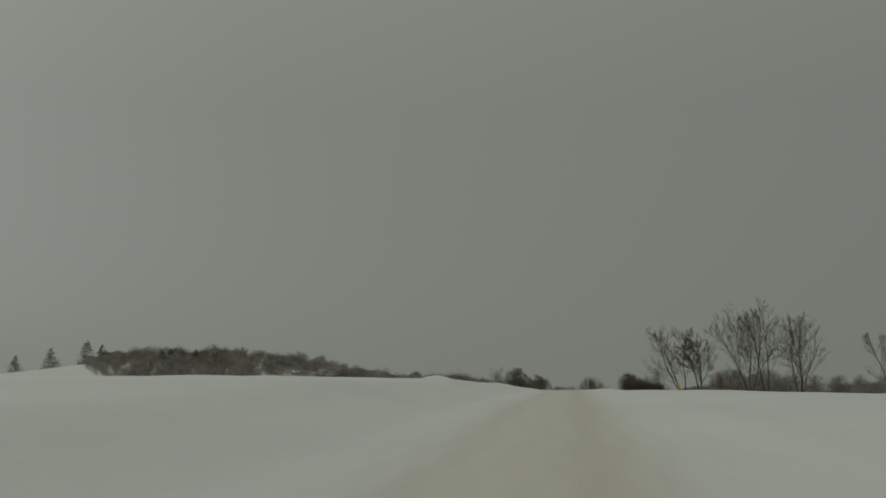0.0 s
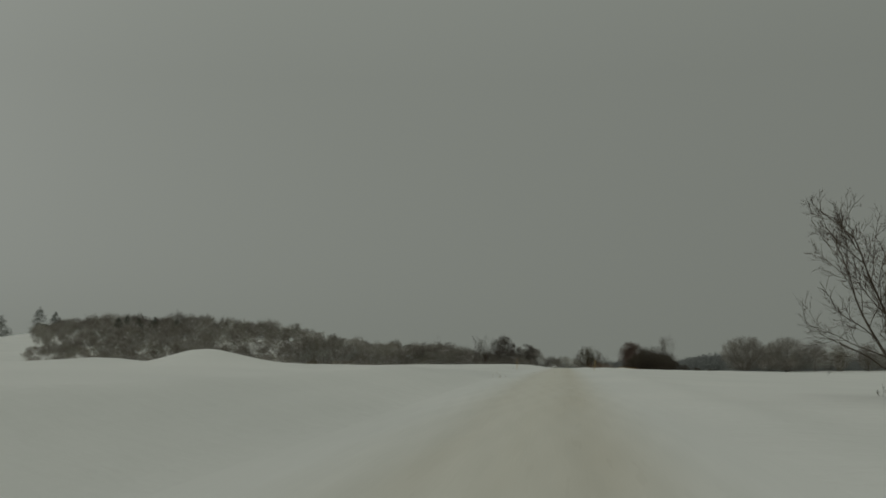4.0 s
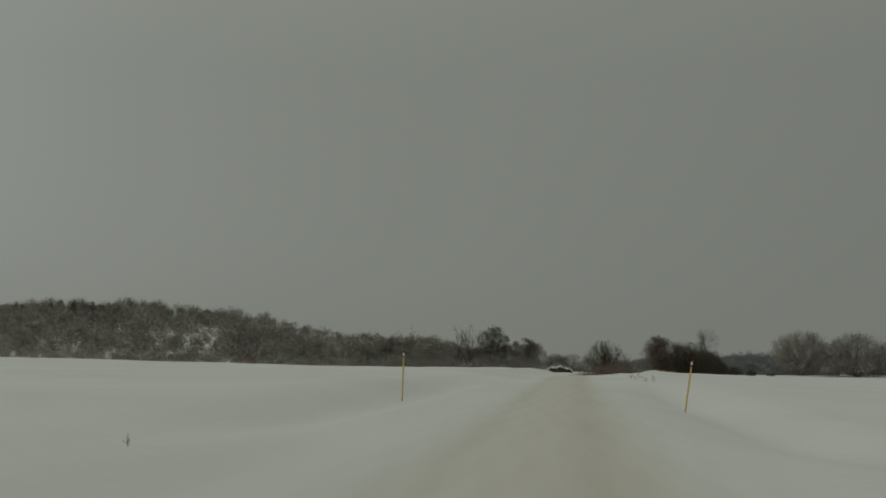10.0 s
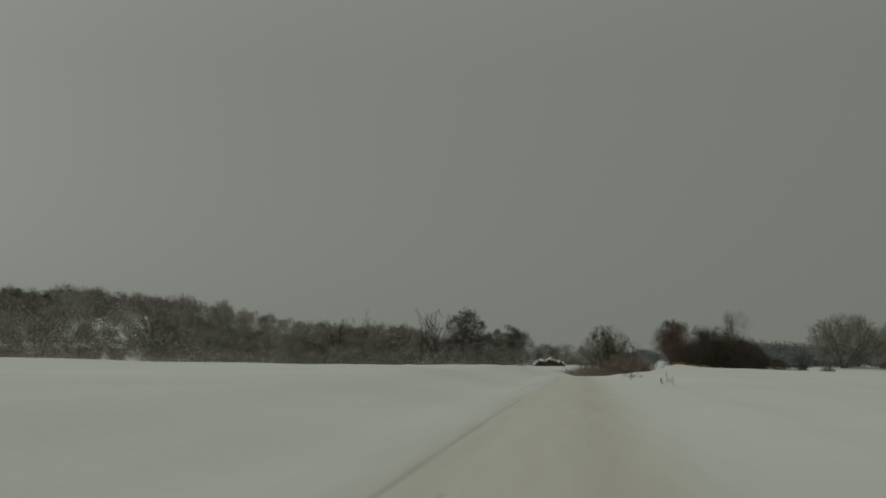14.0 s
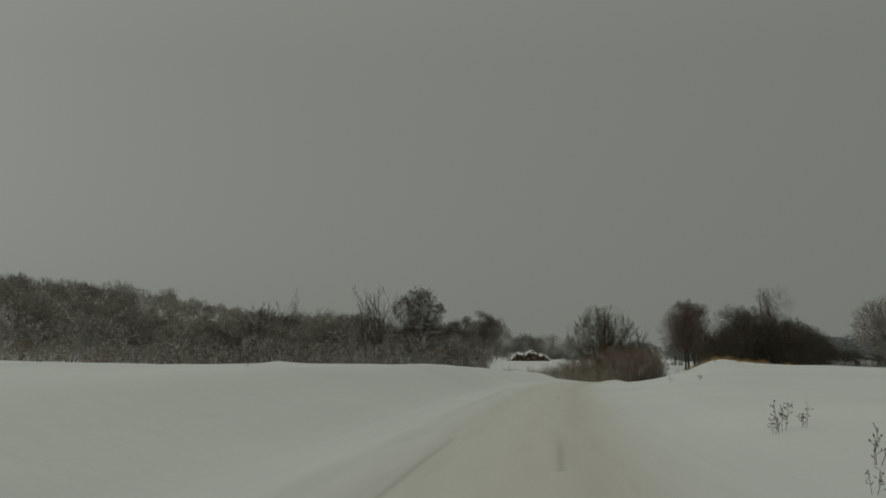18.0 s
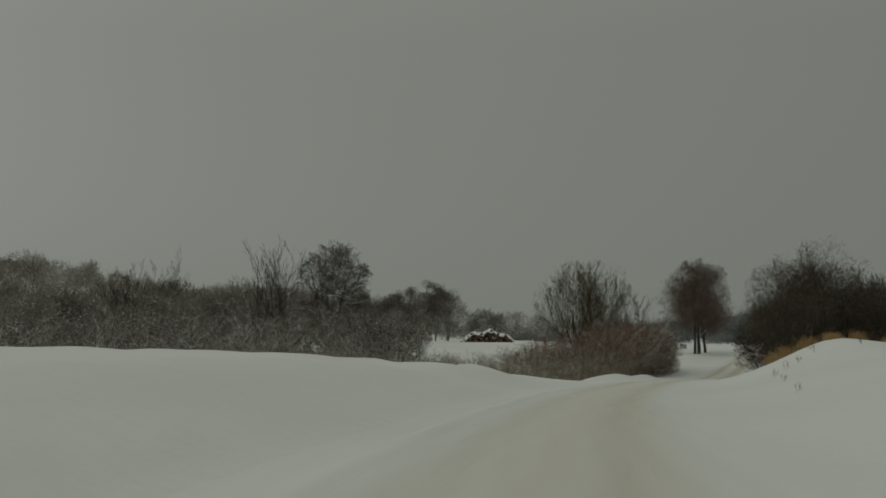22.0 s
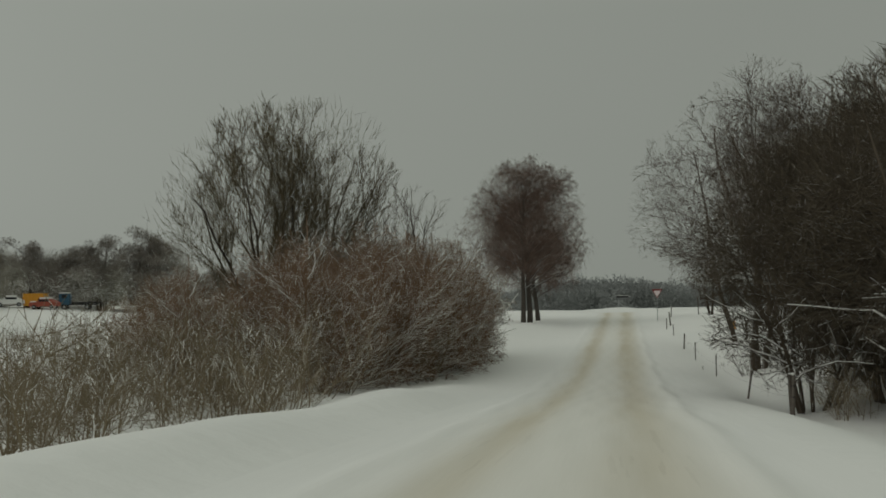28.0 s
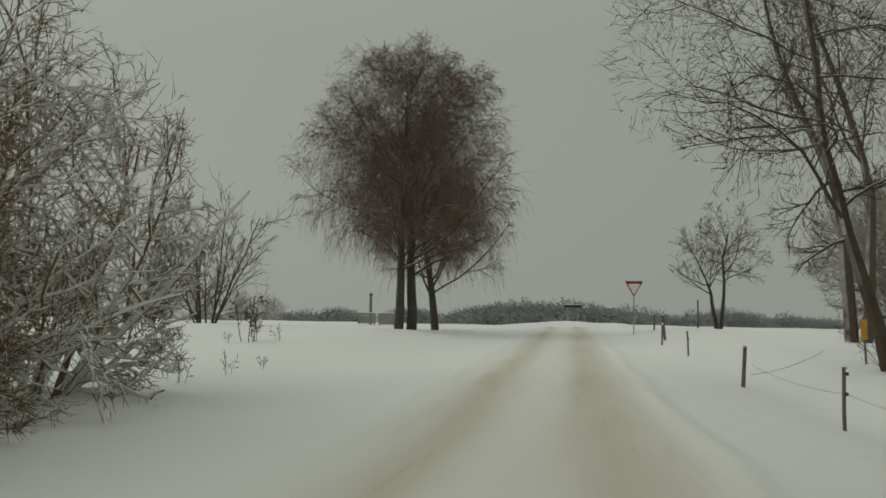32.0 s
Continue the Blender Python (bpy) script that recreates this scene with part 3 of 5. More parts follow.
def fit_in(rng, lobes, S):
    """Shorten the branches that leave the crown's outline."""
    pts, rad, ln = S
    at = pts.copy()
    at[..., 2] = np.maximum(at[..., 2], min(0.5 * lobes[0, 2], 1.6))
    val = np.min(np.linalg.norm((at[..., None, :] - lobes[:, :3]) / lobes[:, 3:], axis=-1), axis=-1)
    keep = val[:, 0] < 1.06
    pts, rad, ln, val = pts[keep], rad[keep], ln[keep], val[keep]
    m = val.shape[1] - 1
    out = val > 1.0
    first = np.where(out.any(axis=1), np.argmax(out, axis=1), m + 1)
    f = np.clip((first - 0.5) / m, 0.12, 1.0) * np.where(first <= m, rng.uniform(0.85, 1.12, len(ln)), 1.0)
    stay = (f > 0.45) | (rng.uniform(0, 1, len(f)) < 0.35)
    pts, rad, ln, f = pts[stay], rad[stay], ln[stay], f[stay]
    return pts[:, :1] + (pts - pts[:, :1]) * f[:, None, None], rad, ln * f


def grow(rng, T, levels, lobes=None):
    """Orders of branches on the stems T. A level: number, length ratio, angle, segments, wander, lift, start, radius ratio, least radius."""
    out, parent = [], T
    for per, ratio, angle, nseg, wander, lift, start, rr, minr in levels:
        S = shoots(rng, parent, per, ratio, angle, nseg, wander, lift, start, rr, minr=minr)
        if lobes is not None:
            S = fit_in(rng, lobes, S)
        out.append(S)
        parent = S
    return out


def fan(rng, n, length, radius, tilt=(0, 30), spread_at=0.3, nseg=8, wander=0.06, lift=0.03, taper=0.25, lean=(0.0, 0.0), vary=(0.75, 1.05)):
    """Stems that rise from one foot and lean apart."""
    a = rng.uniform(0, 6.283) + np.arange(n) * 2.39996
    tl = np.radians(rng.uniform(tilt[0], tilt[1], n))
    way = np.stack([np.cos(a) * np.sin(tl) + lean[0], np.sin(a) * np.sin(tl) + lean[1], np.cos(tl)], -1)
    base = np.stack([np.cos(a), np.sin(a), 0 * a], -1) * (spread_at * rng.uniform(0.2, 1, n))[:, None] - np.array([0, 0, 0.3])
    return stems(rng, base, way, length * rng.uniform(*vary, n), radius * rng.uniform(0.7, 1.15, n), nseg, wander, lift, taper)


def spikes(rng, S, per, length, angle, lift, r, start=0.15):
    """Straight pointed twigs on the polylines S: corners and triangles."""
    pts, rad, ln = shoots(rng, S, per, 1.0, angle, 1, 0.1, lift, start, 0.0, minr=r)
    p, d = pts[:, 0], unit(pts[:, 1] - pts[:, 0])
    n = len(p)
    s1 = unit(np.cross(d, rng.normal(0, 1, (n, 3))))
    s2 = np.cross(d, s1)
    V = np.zeros((n, 4, 3))
    for k in range(3):
        V[:, k] = p + r * (math.cos(k * 2.0944) * s1 + math.sin(k * 2.0944) * s2)
    V[:, 3] = p + d * (length * rng.uniform(0.5, 1.3, n))[:, None]
    i = np.arange(n)[:, None] * 4
    return V.reshape(-1, 3), np.concatenate([i + np.array([[0, 1, 3]]), i + np.array([[1, 2, 3]]), i + np.array([[2, 0, 3]])])


def some(S, k):
    return tuple(q[::k] for q in S)


def plant(name, T, L, mats, tips=None, tip_mat=None, snow=(), lo=0.3, fat=1.0, sides=(7, 4, 3)):
    """Empty > trunk, branchwork, crown, twig tips and the snow on the branches."""
    top = tree_from(name, ([T], L[:1], L[1:]), mats, sides, snow_on(list(snow), lo, fat) if snow else None)
    if tips is not None:
        tagged(part("twig_fringe", mesh_from(name + "_twig_fringe", *tips, [tip_mat or mats[2]]), top), kind="stuff")
    return top


def filled(top, rng, lobes, n, length, r, mat, up=0.3, out=0.8, shrink=0.94):
    """Fine twigs that fill a crown's outline."""
    v, q = brush(rng, np.concatenate([lobes[:, :3], lobes[:, 3:] * shrink], 1), n, length, r, up, out)
    tagged(part("inner_growth", mesh_from(top.name + "_inner_growth", v, q, [mat]), top), kind="stuff")
    return top


BROWN = (M_BARK, M_BARK, M_TWIG)
rnd = random.Random(7)

# ---- the birches by the junction ----
for seed, x, y, h, rx, r in ((3, 29.8, 573.0, 14.1, 6.4, 0.31), (4, 30.5, 573.6, 14.5, 6.2, 0.30), (5, 33.1, 583.0, 13.2, 5.2, 0.22)):
    rng = np.random.default_rng(seed)
    lobes = lobes_round(rng, (0, 0, h * 0.59), (rx, rx, h * 0.44), 18, 0.34, 0.88)
    T = fan(rng, 1, h * 0.86, r, (1, 4), 0, 10, 0.035, 0.04, 0.10, vary=(1, 1))
    L = grow(rng, T, ((42, 0.48, 54, 7, 0.10, 0.04, 0.08, 0.34, 0.026), (9, 0.50, 44, 5, 0.13, 0.01, 0.2, 0.5, 0.012), (6, 0.62, 44, 4, 0.14, -0.10, 0.15, 0.6, 0.0085)), lobes)
    L.append(shoots(rng, L[2], 3, 1.0, 45, 3, 0.12, -0.5, 0.3, 0.8, taper=0.5, minr=0.0065))
    low = L[1][0][:, -1, 2] < h * 0.52
    L.append(shoots(rng, tuple(q[low] for q in L[1]), 6, 0.95, 45, 5, 0.10, -0.6, 0.4, 0.6, taper=0.4, minr=0.0065))
    b = plant("birch_tree", T, L, (M_BIRCH, M_BIRCH, M_BIRCHTWIG), spikes(rng, L[2], 4, 0.5, 35, 0.05, 0.0075), M_BIRCHTWIG, snow=(L[0], some(L[1], 4)), lo=0.35, fat=0.75)
    filled(b, rng, lobes[lobes[:, 2] > h * 0.4], 2400, 0.75, 0.0085, M_BIRCHTWIG, -0.15, 0.7)
    v, q = brush(rng, [(0, 0, h * 0.36, rx * 0.85, rx * 0.85, h * 0.2)], 900, 1.3, 0.008, -1.4, 0.25)
    tagged(part("hanging_fringe", mesh_from("birch_hanging_fringe", v + np.array([0, 0, 0.4]), q, [M_BIRCHTWIG]), b, "curtain of fine hanging twigs"), kind="stuff")
    put(b, x, y, seed * 70)
    tagged(b, "tall weeping birch with hanging reddish-brown twigs, bare in the snow", "birch tree", "birches by the junction")

# ---- the thicket inside the bend ----
rng = np.random.default_rng(11)
lobes = lobes_round(rng, (0.2, 0, 7.6), (7.1, 6.9, 6.3), 20, 0.3, 0.92)
T = fan(rng, 11, 12.6, 0.14, (6, 42), 0.7, 9, 0.09, 0.015, 0.2)
L = grow(rng, T, ((11, 0.46, 36, 7, 0.075, 0.08, 0.15, 0.55, 0.03), (8, 0.44, 32, 5, 0.085, 0.09, 0.2, 0.6, 0.015), (5, 0.5, 32, 3, 0.09, 0.09, 0.2, 0.7, 0.010)), lobes)
t = plant("many_stemmed_tree", T, L, (M_BARK, M_OLIVE, M_OLIVE), spikes(rng, L[2], 4, 0.42, 32, 0.15, 0.0095))
filled(t, rng, lobes, 4200, 0.75, 0.0105, M_OLIVE, 0.8, 0.6, 0.97)
put(t, 10.4, 532.6)
tagged(t, "bare many-stemmed tree with upright olive-brown branches rising from a thicket", "tree")
for sd, x, y, h in ((12, 17.8, 540.0, 10.2), (13, 14.6, 539.0, 8.9)):
    rng = np.random.default_rng(sd)
    T = fan(rng, 5, h, 0.07, (3, 20), 0.4, 8, 0.07, 0.06, 0.2)
    L = grow(rng, T, ((8, 0.36, 34, 5, 0.10, 0.10, 0.3, 0.55, 0.018), (5, 0.45, 34, 4, 0.12, 0.08, 0.2, 0.6, 0.011)))
    t = plant("many_stemmed_tree", T, L, (M_BARK, M_TWIG, M_TWIG), spikes(rng, L[1], 5, 0.45, 32, 0.1, 0.008))
    put(t, x, y, 40)
    tagged(t, "slender bare tree with upright branches behind a snowy thicket", "tree", "slender trees in the thicket")


def thicket_bush(seed, h, laden=False):
    rng = np.random.default_rng(seed)
    if laden:
        # crooked boughs in tiers, thick with snow
        lobes = lobes_round(rng, (0, 0, h * 0.48), (3.6, 3.6, h * 0.54), 12, 0.36, 0.88)
        T = fan(rng, 13, h * 0.98, 0.07, (4, 70), 0.6, 9, 0.15, 0.01, 0.25)
        T = fit_in(rng, lobes, T)
        L = grow(rng, T, ((11, 0.55, 58, 7, 0.20, -0.01, 0.12, 0.65, 0.029), (6, 0.46, 48, 4, 0.2, 0.02, 0.15, 0.65, 0.0135), (4, 0.5, 46, 2, 0.2, 0.03, 0.2, 0.75, 0.009)), lobes)
        b = plant("thicket_shrub", T, L, (M_THICKET, M_THICKET, M_THICKET), spikes(rng, L[2], 2, 0.22, 45, 0.05, 0.007), snow=(T, L[0], L[1], some(L[2], 3)), lo=0.15, fat=1.6, sides=(5, 4, 3))
        return filled(b, rng, lobes, 900, 0.4, 0.008, M_THICKET, 0.2, 0.8, 0.75)
    # stems that fan out from the foot and lean over the verge
    lobes = lobes_round(rng, (0, 0, h * 0.45), (3.9, 3.9, h * 0.55), 12, 0.36, 0.9)
    T = fan(rng, 42, h * 1.1, 0.044, (2, 80), 1.1, 9, 0.095, 0.004, 0.3, lean=(0.45, -0.12))
    T = fit_in(rng, lobes, T)
    L = grow(rng, T, ((10, 0.44, 34, 5, 0.13, 0.0, 0.12, 0.62, 0.015), (7, 0.46, 38, 3, 0.16, 0.02, 0.15, 0.7, 0.0085)), lobes)
    b = plant("thicket_shrub", T, L, (M_THICKET, M_THICKET, M_THICKET), spikes(rng, L[1], 4, 0.3, 36, 0.06, 0.0075), snow=(T, L[0], some(L[1], 2)), lo=0.35, fat=1.3, sides=(5, 3, 3))
    return filled(b, rng, lobes, 1500, 0.5, 0.008, M_THICKET, 0.25, 0.8, 0.9)


bushes = [thicket_bush(70 + i, 6.5) for i in range(4)]
laden = [thicket_bush(79 + i, 6.9, True) for i in range(2)]
spots = [(12.2, 516.2, 0.78), (14.2, 519.6, 0.85), (15.6, 523.4, 0.9), (16.9, 527.3, 0.92), (17.9, 531.0, 0.92), (18.9, 534.6, 0.92), (19.9, 537.6, 0.9),
         (9.8, 521.5, 0.8), (11.8, 525.5, 0.95), (13.5, 529.5, 1.0), (15.2, 533.5, 1.0), (16.6, 537.0, 0.95), (7.8, 518.5, 0.65), (6.0, 524.0, 0.7), (9.6, 534.5, 0.85), (4.5, 530.5, 0.65), (12.6, 537.5, 0.9), (14.6, 524.6, 0.86), (12.0, 519.8, 0.8)]
AT = {0: bushes[0], 1: bushes[1], 2: bushes[2], 3: bushes[3], 5: laden[0], 6: laden[1]}
for i, (x, y, sz) in enumerate(spots):
    if i in AT:
        b = put(AT[i], x, y, 35 * i if i > 4 else 9 * i - 14, sz * 1.06)
    else:
        b = again(laden[i % 2] if i == 11 else bushes[i % 4], x, y, rnd.uniform(-32, 24), sz * rnd.uniform(1.0, 1.12))
    tagged(b, "leafless shrub of crooked brown boughs heavy with snow" if i in (5, 6, 11) else "dense leafless shrub of fanning brown stems lined with snow", "shrub", "thicket inside the bend")
for x, y, h, sd in ((21.0, 566.0, 5.6, 81), (18.3, 567.5, 5.0, 82), (15.5, 566.0, 4.4, 83)):
    rng = np.random.default_rng(sd)
    T = fan(rng, 9, h * 0.9, 0.055, (3, 40), 0.5, 7, 0.12, 0.02, 0.25)
    L = grow(rng, T, ((10, 0.42, 40, 4, 0.14, 0.06, 0.15, 0.55, 0.016), (6, 0.45, 38, 3, 0.14, 0.05, 0.2, 0.65, 0.010)))
    b = plant("bare_shrub_tree", T, L, (M_BARK, M_OLIVE, M_OLIVE), spikes(rng, L[1], 4, 0.3, 32, 0.1, 0.008), snow=(T,), lo=0.5, fat=0.8)
    put(b, x, y)
    tagged(b, "small bare shrub tree with upright twigs standing in the snow", "shrub tree", "shrub trees behind the thicket")

# ---- frosted scrub on the low land ----
def scrub_bush(seed):
    rng = np.random.default_rng(seed)
    n = 12
    a = rng.uniform(0, 6.283, n)
    tilt = np.radians(rng.uniform(3, 45, n))
    ways = np.stack([np.cos(a) * np.sin(tilt), np.sin(a) * np.sin(tilt), np.cos(tilt)], -1)
    base = np.stack([np.cos(a), np.sin(a), 0 * a], -1) * rng.uniform(0.1, 1.3, n)[:, None] - np.array([0, 0, 0.2])
    T = stems(rng, base, ways, 3.0 * rng.uniform(0.55, 1.1, n), rng.uniform(0.015, 0.03, n), 4, 0.1, 0.03, 0.35)
    L1 = shoots(rng, T, 6, 0.45, 48, 2, 0.2, 0.03, 0.1, 0.7, minr=0.012)
    L2 = shoots(rng, L1, 4, 0.55, 45, 1, 0.16, 0.03, 0.1, 0.75, minr=0.009)
    return tree_from("scrub_shrub", ([T], [L1], [L2]), (M_SCRUB, M_SCRUB, M_SCRUB), (3, 3, 3))


scrubs = [scrub_bush(40 + i) for i in range(4)]
spots = []
while len(spots) < 250:
    y = rnd.uniform(478, 566)
    x = rnd.uniform(-95, float(road_x(y)) - 6.5)
    if gz(x, y) > -5.2 + (0.6 if x > 0 else 0):
        continue
    if y > 522 and x > 4:
        continue
    top = 1.0
    if y > 515 and -24 < x < 4:
        top = 0.42
    spots.append((x, y, top * rnd.uniform(0.65, 1.15)))
spots += [(7.0, 506.2, 0.95), (8.6, 508.6, 1.05), (10.2, 510.6, 1.1), (11.4, 512.6, 1.1), (12.8, 514.2, 1.0), (5.6, 505.0, 0.9), (8.2, 511.4, 1.1), (4.2, 507.4, 0.95), (6.4, 509.6, 1.0), (2.4, 509.5, 0.9), (4.8, 512.0, 1.0), (10.0, 513.8, 1.1), (0.5, 531, 0.9), (2.2, 527, 1.0), (3.6, 533, 1.1), (2.6, 537, 1.0), (4.6, 528, 1.1), (-1.2, 534, 0.7), (1.2, 541, 0.9), (4.4, 541, 1.1)]
for x in range(-8, 13):
    for q in range(2):
        y = 493 + 0.55 * x + 7 * q + rnd.uniform(-1.5, 1.5)
        spots.append((x + rnd.uniform(-0.5, 0.5), y + 4, rnd.uniform(0.55, 0.85)))
spots += [(26.0, 504.6, 0.5), (27.0, 505.6, 0.55), (28.4, 503.0, 0.5), (27.6, 508.6, 0.55), (29.6, 505.6, 0.6), (29.2, 510.0, 0.5), (28.9, 500.4, 0.5), (30.6, 502.2, 0.6), (31.0, 515.0, 0.5), (30.4, 512.4, 0.5)]
for i, (x, y, sz) in enumerate(spots):
    b = put(scrubs[i], x, y, 0, sz) if i < 4 else again(scrubs[i % 4], x, y, rnd.uniform(0, 360), sz)
    tagged(b, "leafless frosted shrub with snow on its fine twigs", "shrub", "frosted scrub")

def scrub_patch(seed):
    """A tangle of saplings about seven metres across."""
    rng = np.random.default_rng(seed)
    n = 54
    a = rng.uniform(0, 6.283, n)
    tilt = np.radians(rng.uniform(5, 65, n))
    ways = np.stack([np.cos(a) * np.sin(tilt), np.sin(a) * np.sin(tilt), np.cos(tilt)], -1)
    base = np.stack([rng.normal(0, 1.9, n), rng.normal(0, 1.9, n), np.full(n, -0.2)], -1)
    T = stems(rng, base, ways, 3.2 * rng.uniform(0.45, 1.1, n), rng.uniform(0.010, 0.022, n), 5, 0.2, 0.02, 0.35)
    L1 = shoots(rng, T, 8, 0.42, 52, 2, 0.28, 0.02, 0.08, 0.7, minr=0.010)
    L2 = shoots(rng, L1, 4, 0.5, 45, 1, 0.2, 0.03, 0.1, 0.75, minr=0.0075)
    v, q = tubes([T, L1, L2], 3)
    v2, q2 = tubes(snow_on([T, L1], 0.3, 1.35), 3)
    mi = np.concatenate([np.zeros(len(q), int), np.ones(len(q2), int)])
    return new("sapling_thicket", mesh_from("sapling_thicket", np.concatenate([v, v2]), np.concatenate([q, q2 + len(v)]), [M_SCRUB, M_SNOW], mat_index=mi))


patches = [scrub_patch(140 + i) for i in range(3)]
spots = []
while len(spots) < 165:
    y = rnd.uniform(474, 562)
    x = rnd.uniform(-75, min(11.0, float(road_x(y)) - 11.5))
    if gz(x, y) > -4.6 or (y > 534 and -9 < x) or (y > 522 and -14 < x):
        continue
    spots.append((x, y, rnd.uniform(0.45, 0.95) * (1.15 if x > -7 and 488 < y < 506 else 0.9 if x > -14 and y > 506 else 1)))
for i, (x, y, sz) in enumerate(spots):
    if i < 3:
        b = put(patches[i], x, y, 0, sz)
    else:
        b = patches[i % 3].copy()
        scene.collection.objects.link(b)
        put(b, x, y, rnd.uniform(0, 360), sz)
    tagged(b, "tangled thicket of snow-dusted grey-brown saplings", "thicket", "sapling thickets", kind="stuff")

# ---- trees on the low land ----
rng = np.random.default_rng(90)
T = fan(rng, 1, 4.6, 0.14, (4, 8), 0, 8, 0.12, 0.04, 0.3, vary=(1, 1))
L = grow(rng, T, ((9, 0.62, 52, 6, 0.22, 0.05, 0.42, 0.6, 0.04), (5, 0.5, 48, 4, 0.22, 0.03, 0.2, 0.6, 0.02), (4, 0.5, 45, 2, 0.2, 0.02, 0.2, 0.7, 0.012)))
t = plant("snow_laden_tree", T, L, (M_BARK, M_RIME, M_RIME), snow=(L[0], L[1]), lo=0.0, fat=1.5)
put(t, -34.2, 541.0)
tagged(t, "small crooked tree with its boughs whitened by snow", "tree")

rng = np.random.default_rng(91)
lobes = lobes_round(rng, (0.6, 0, 9.6), (6.6, 6.4, 8.6), 22, 0.3, 0.9)
T = fan(rng, 4, 15.8, 0.24, (2, 12), 0.5, 9, 0.06, 0.04, 0.12)
L = grow(rng, T, ((22, 0.44, 64, 6, 0.13, 0.01, 0.06, 0.45, 0.045), (8, 0.46, 48, 4, 0.16, 0.02, 0.2, 0.55, 0.024), (5, 0.5, 42, 2, 0.15, 0.03, 0.2, 0.7, 0.016)), lobes)
low = L[0][0][:, -1, 2] < 9.5
t = plant("dark_round_tree", T, L, (M_BARK, M_BARK, M_TWIG), spikes(rng, L[2], 4, 0.6, 40, 0.05, 0.015), snow=(tuple(q[low] for q in L[0]), some(L[1], 7)), lo=0.2, fat=1.3)
filled(t, rng, lobes, 9000, 0.7, 0.02, M_TWIG)
put(t, -27.5, 574.0)
tagged(t, "large round-crowned bare tree, dark with fine brown twigs", "tree")
for sd, x, y, h, n in ((92, -35.0, 571.5, 14.8, 9), (93, -39.5, 575.0, 13.2, 7), (94, -61.0, 590.0, 15.0, 8), (97, -66.5, 588.0, 14.6, 8)):
    rng = np.random.default_rng(sd)
    T = fan(rng, n, h, 0.085, (2, 20), 0.8, 8, 0.07, 0.03, 0.25)
    L = grow(rng, T, ((12, 0.30, 32, 5, 0.10, 0.12, 0.15, 0.55, 0.024), (6, 0.45, 30, 3, 0.1, 0.12, 0.2, 0.7, 0.015)))
    t = plant("bare_tree", T, L, BROWN, spikes(rng, L[1], 4, 0.6, 28, 0.15, 0.013))
    put(t, x, y)
    tagged(t, "bare tree with many upright stems and pale brown twigs", "tree", "upright bare trees")


def snowy_small_tree(seed):
    rng = np.random.default_rng(seed)
    lobes = lobes_round(rng, (0, 0, 3.7), (3.2, 3.2, 3.1), 9, 0.4, 0.88)
    T = fan(rng, 6, 5.6, 0.08, (4, 50), 0.5, 7, 0.14, 0.01, 0.25)
    L = grow(rng, T, ((10, 0.46, 56, 5, 0.17, 0.0, 0.15, 0.6, 0.024), (6, 0.46, 48, 3, 0.17, 0.01, 0.2, 0.65, 0.015)), lobes)
    b = plant("snowy_small_tree", T, L, (M_SMALLBARK, M_SMALLBARK, M_SCRUB), spikes(rng, L[1], 5, 0.4, 42, 0.04, 0.012), M_SCRUB, snow=(L[0], some(L[1], 2)), lo=0.2, fat=1.6, sides=(5, 3, 3))
    return filled(b, rng, lobes, 1300, 0.6, 0.012, M_SMALLBARK, 0.3, 0.8)


snowy = [snowy_small_tree(95 + i) for i in range(3)]
spots = [(-21.5, 556.0, 1.1), (-16.5, 552.0, 0.95), (-25.5, 553.0, 1.0), (-28.5, 551, 1.1), (-33, 553, 1.0), (-38, 557, 1.2), (-35, 544, 1.0), (-44, 550, 1.1), (-50, 553, 1.2), (-29, 541, 0.9), (-41, 540, 1.0), (-48, 538, 1.0), (-56, 546, 1.2), (-23, 545, 0.8), (-19, 548, 0.9), (-36, 532, 0.9), (-44, 529, 0.9), (-52, 530, 1.0),
         (-30, 530, 0.7), (-62, 540, 1.1), (-68, 550, 1.2), (-19.5, 558.0, 1.0), (-24, 560, 1.2), (-16.2, 554, 1.0), (-14.0, 551, 0.9), (-12.0, 553, 0.85), (-17.8, 550, 0.8), (-21, 540, 0.7), (-26, 536, 0.8), (-13.5, 546.5, 0.8), (-15.5, 548.5, 0.85), (-11.4, 550, 0.8), (-18.6, 553, 1.0), (-20.2, 551, 0.9), (-16.0, 557, 1.0), (-13.2, 556, 0.95), (-22.5, 550, 0.95)]
spots += [(x + rnd.uniform(-2.5, 2.5), y + rnd.uniform(-3, 3), rnd.uniform(0.65, 1.1)) for x in (-30, -37, -44, -51, -58, -65, -72) for y in (516, 524, 532, 544)]
spots += [(-31.0, 560.0, 1.15), (-13.0, 549.0, 0.75), (-41, 556, 1.0), (-47, 562, 1.15), (-53, 558, 1.0), (-60, 565, 1.2), (-68, 560, 1.1)] + [(-76 - 10.0 * k + rnd.uniform(-3, 3), 564 + 1.9 * k + rnd.uniform(-3, 3), rnd.uniform(1.1, 1.5)) for k in range(14)]
for i, (x, y, sz) in enumerate(spots):
    b = put(snowy[i], x, y, 0, sz) if i < 3 else again(snowy[i % 3], x, y, rnd.uniform(0, 360), sz)
    tagged(b, "small many-stemmed tree powdered with snow at the wood's edge", "small tree", "snowy trees at the wood's edge")

# ---- woods ----
WOODS = (M_FAR, M_FARDARK, M_FAROLIVE)


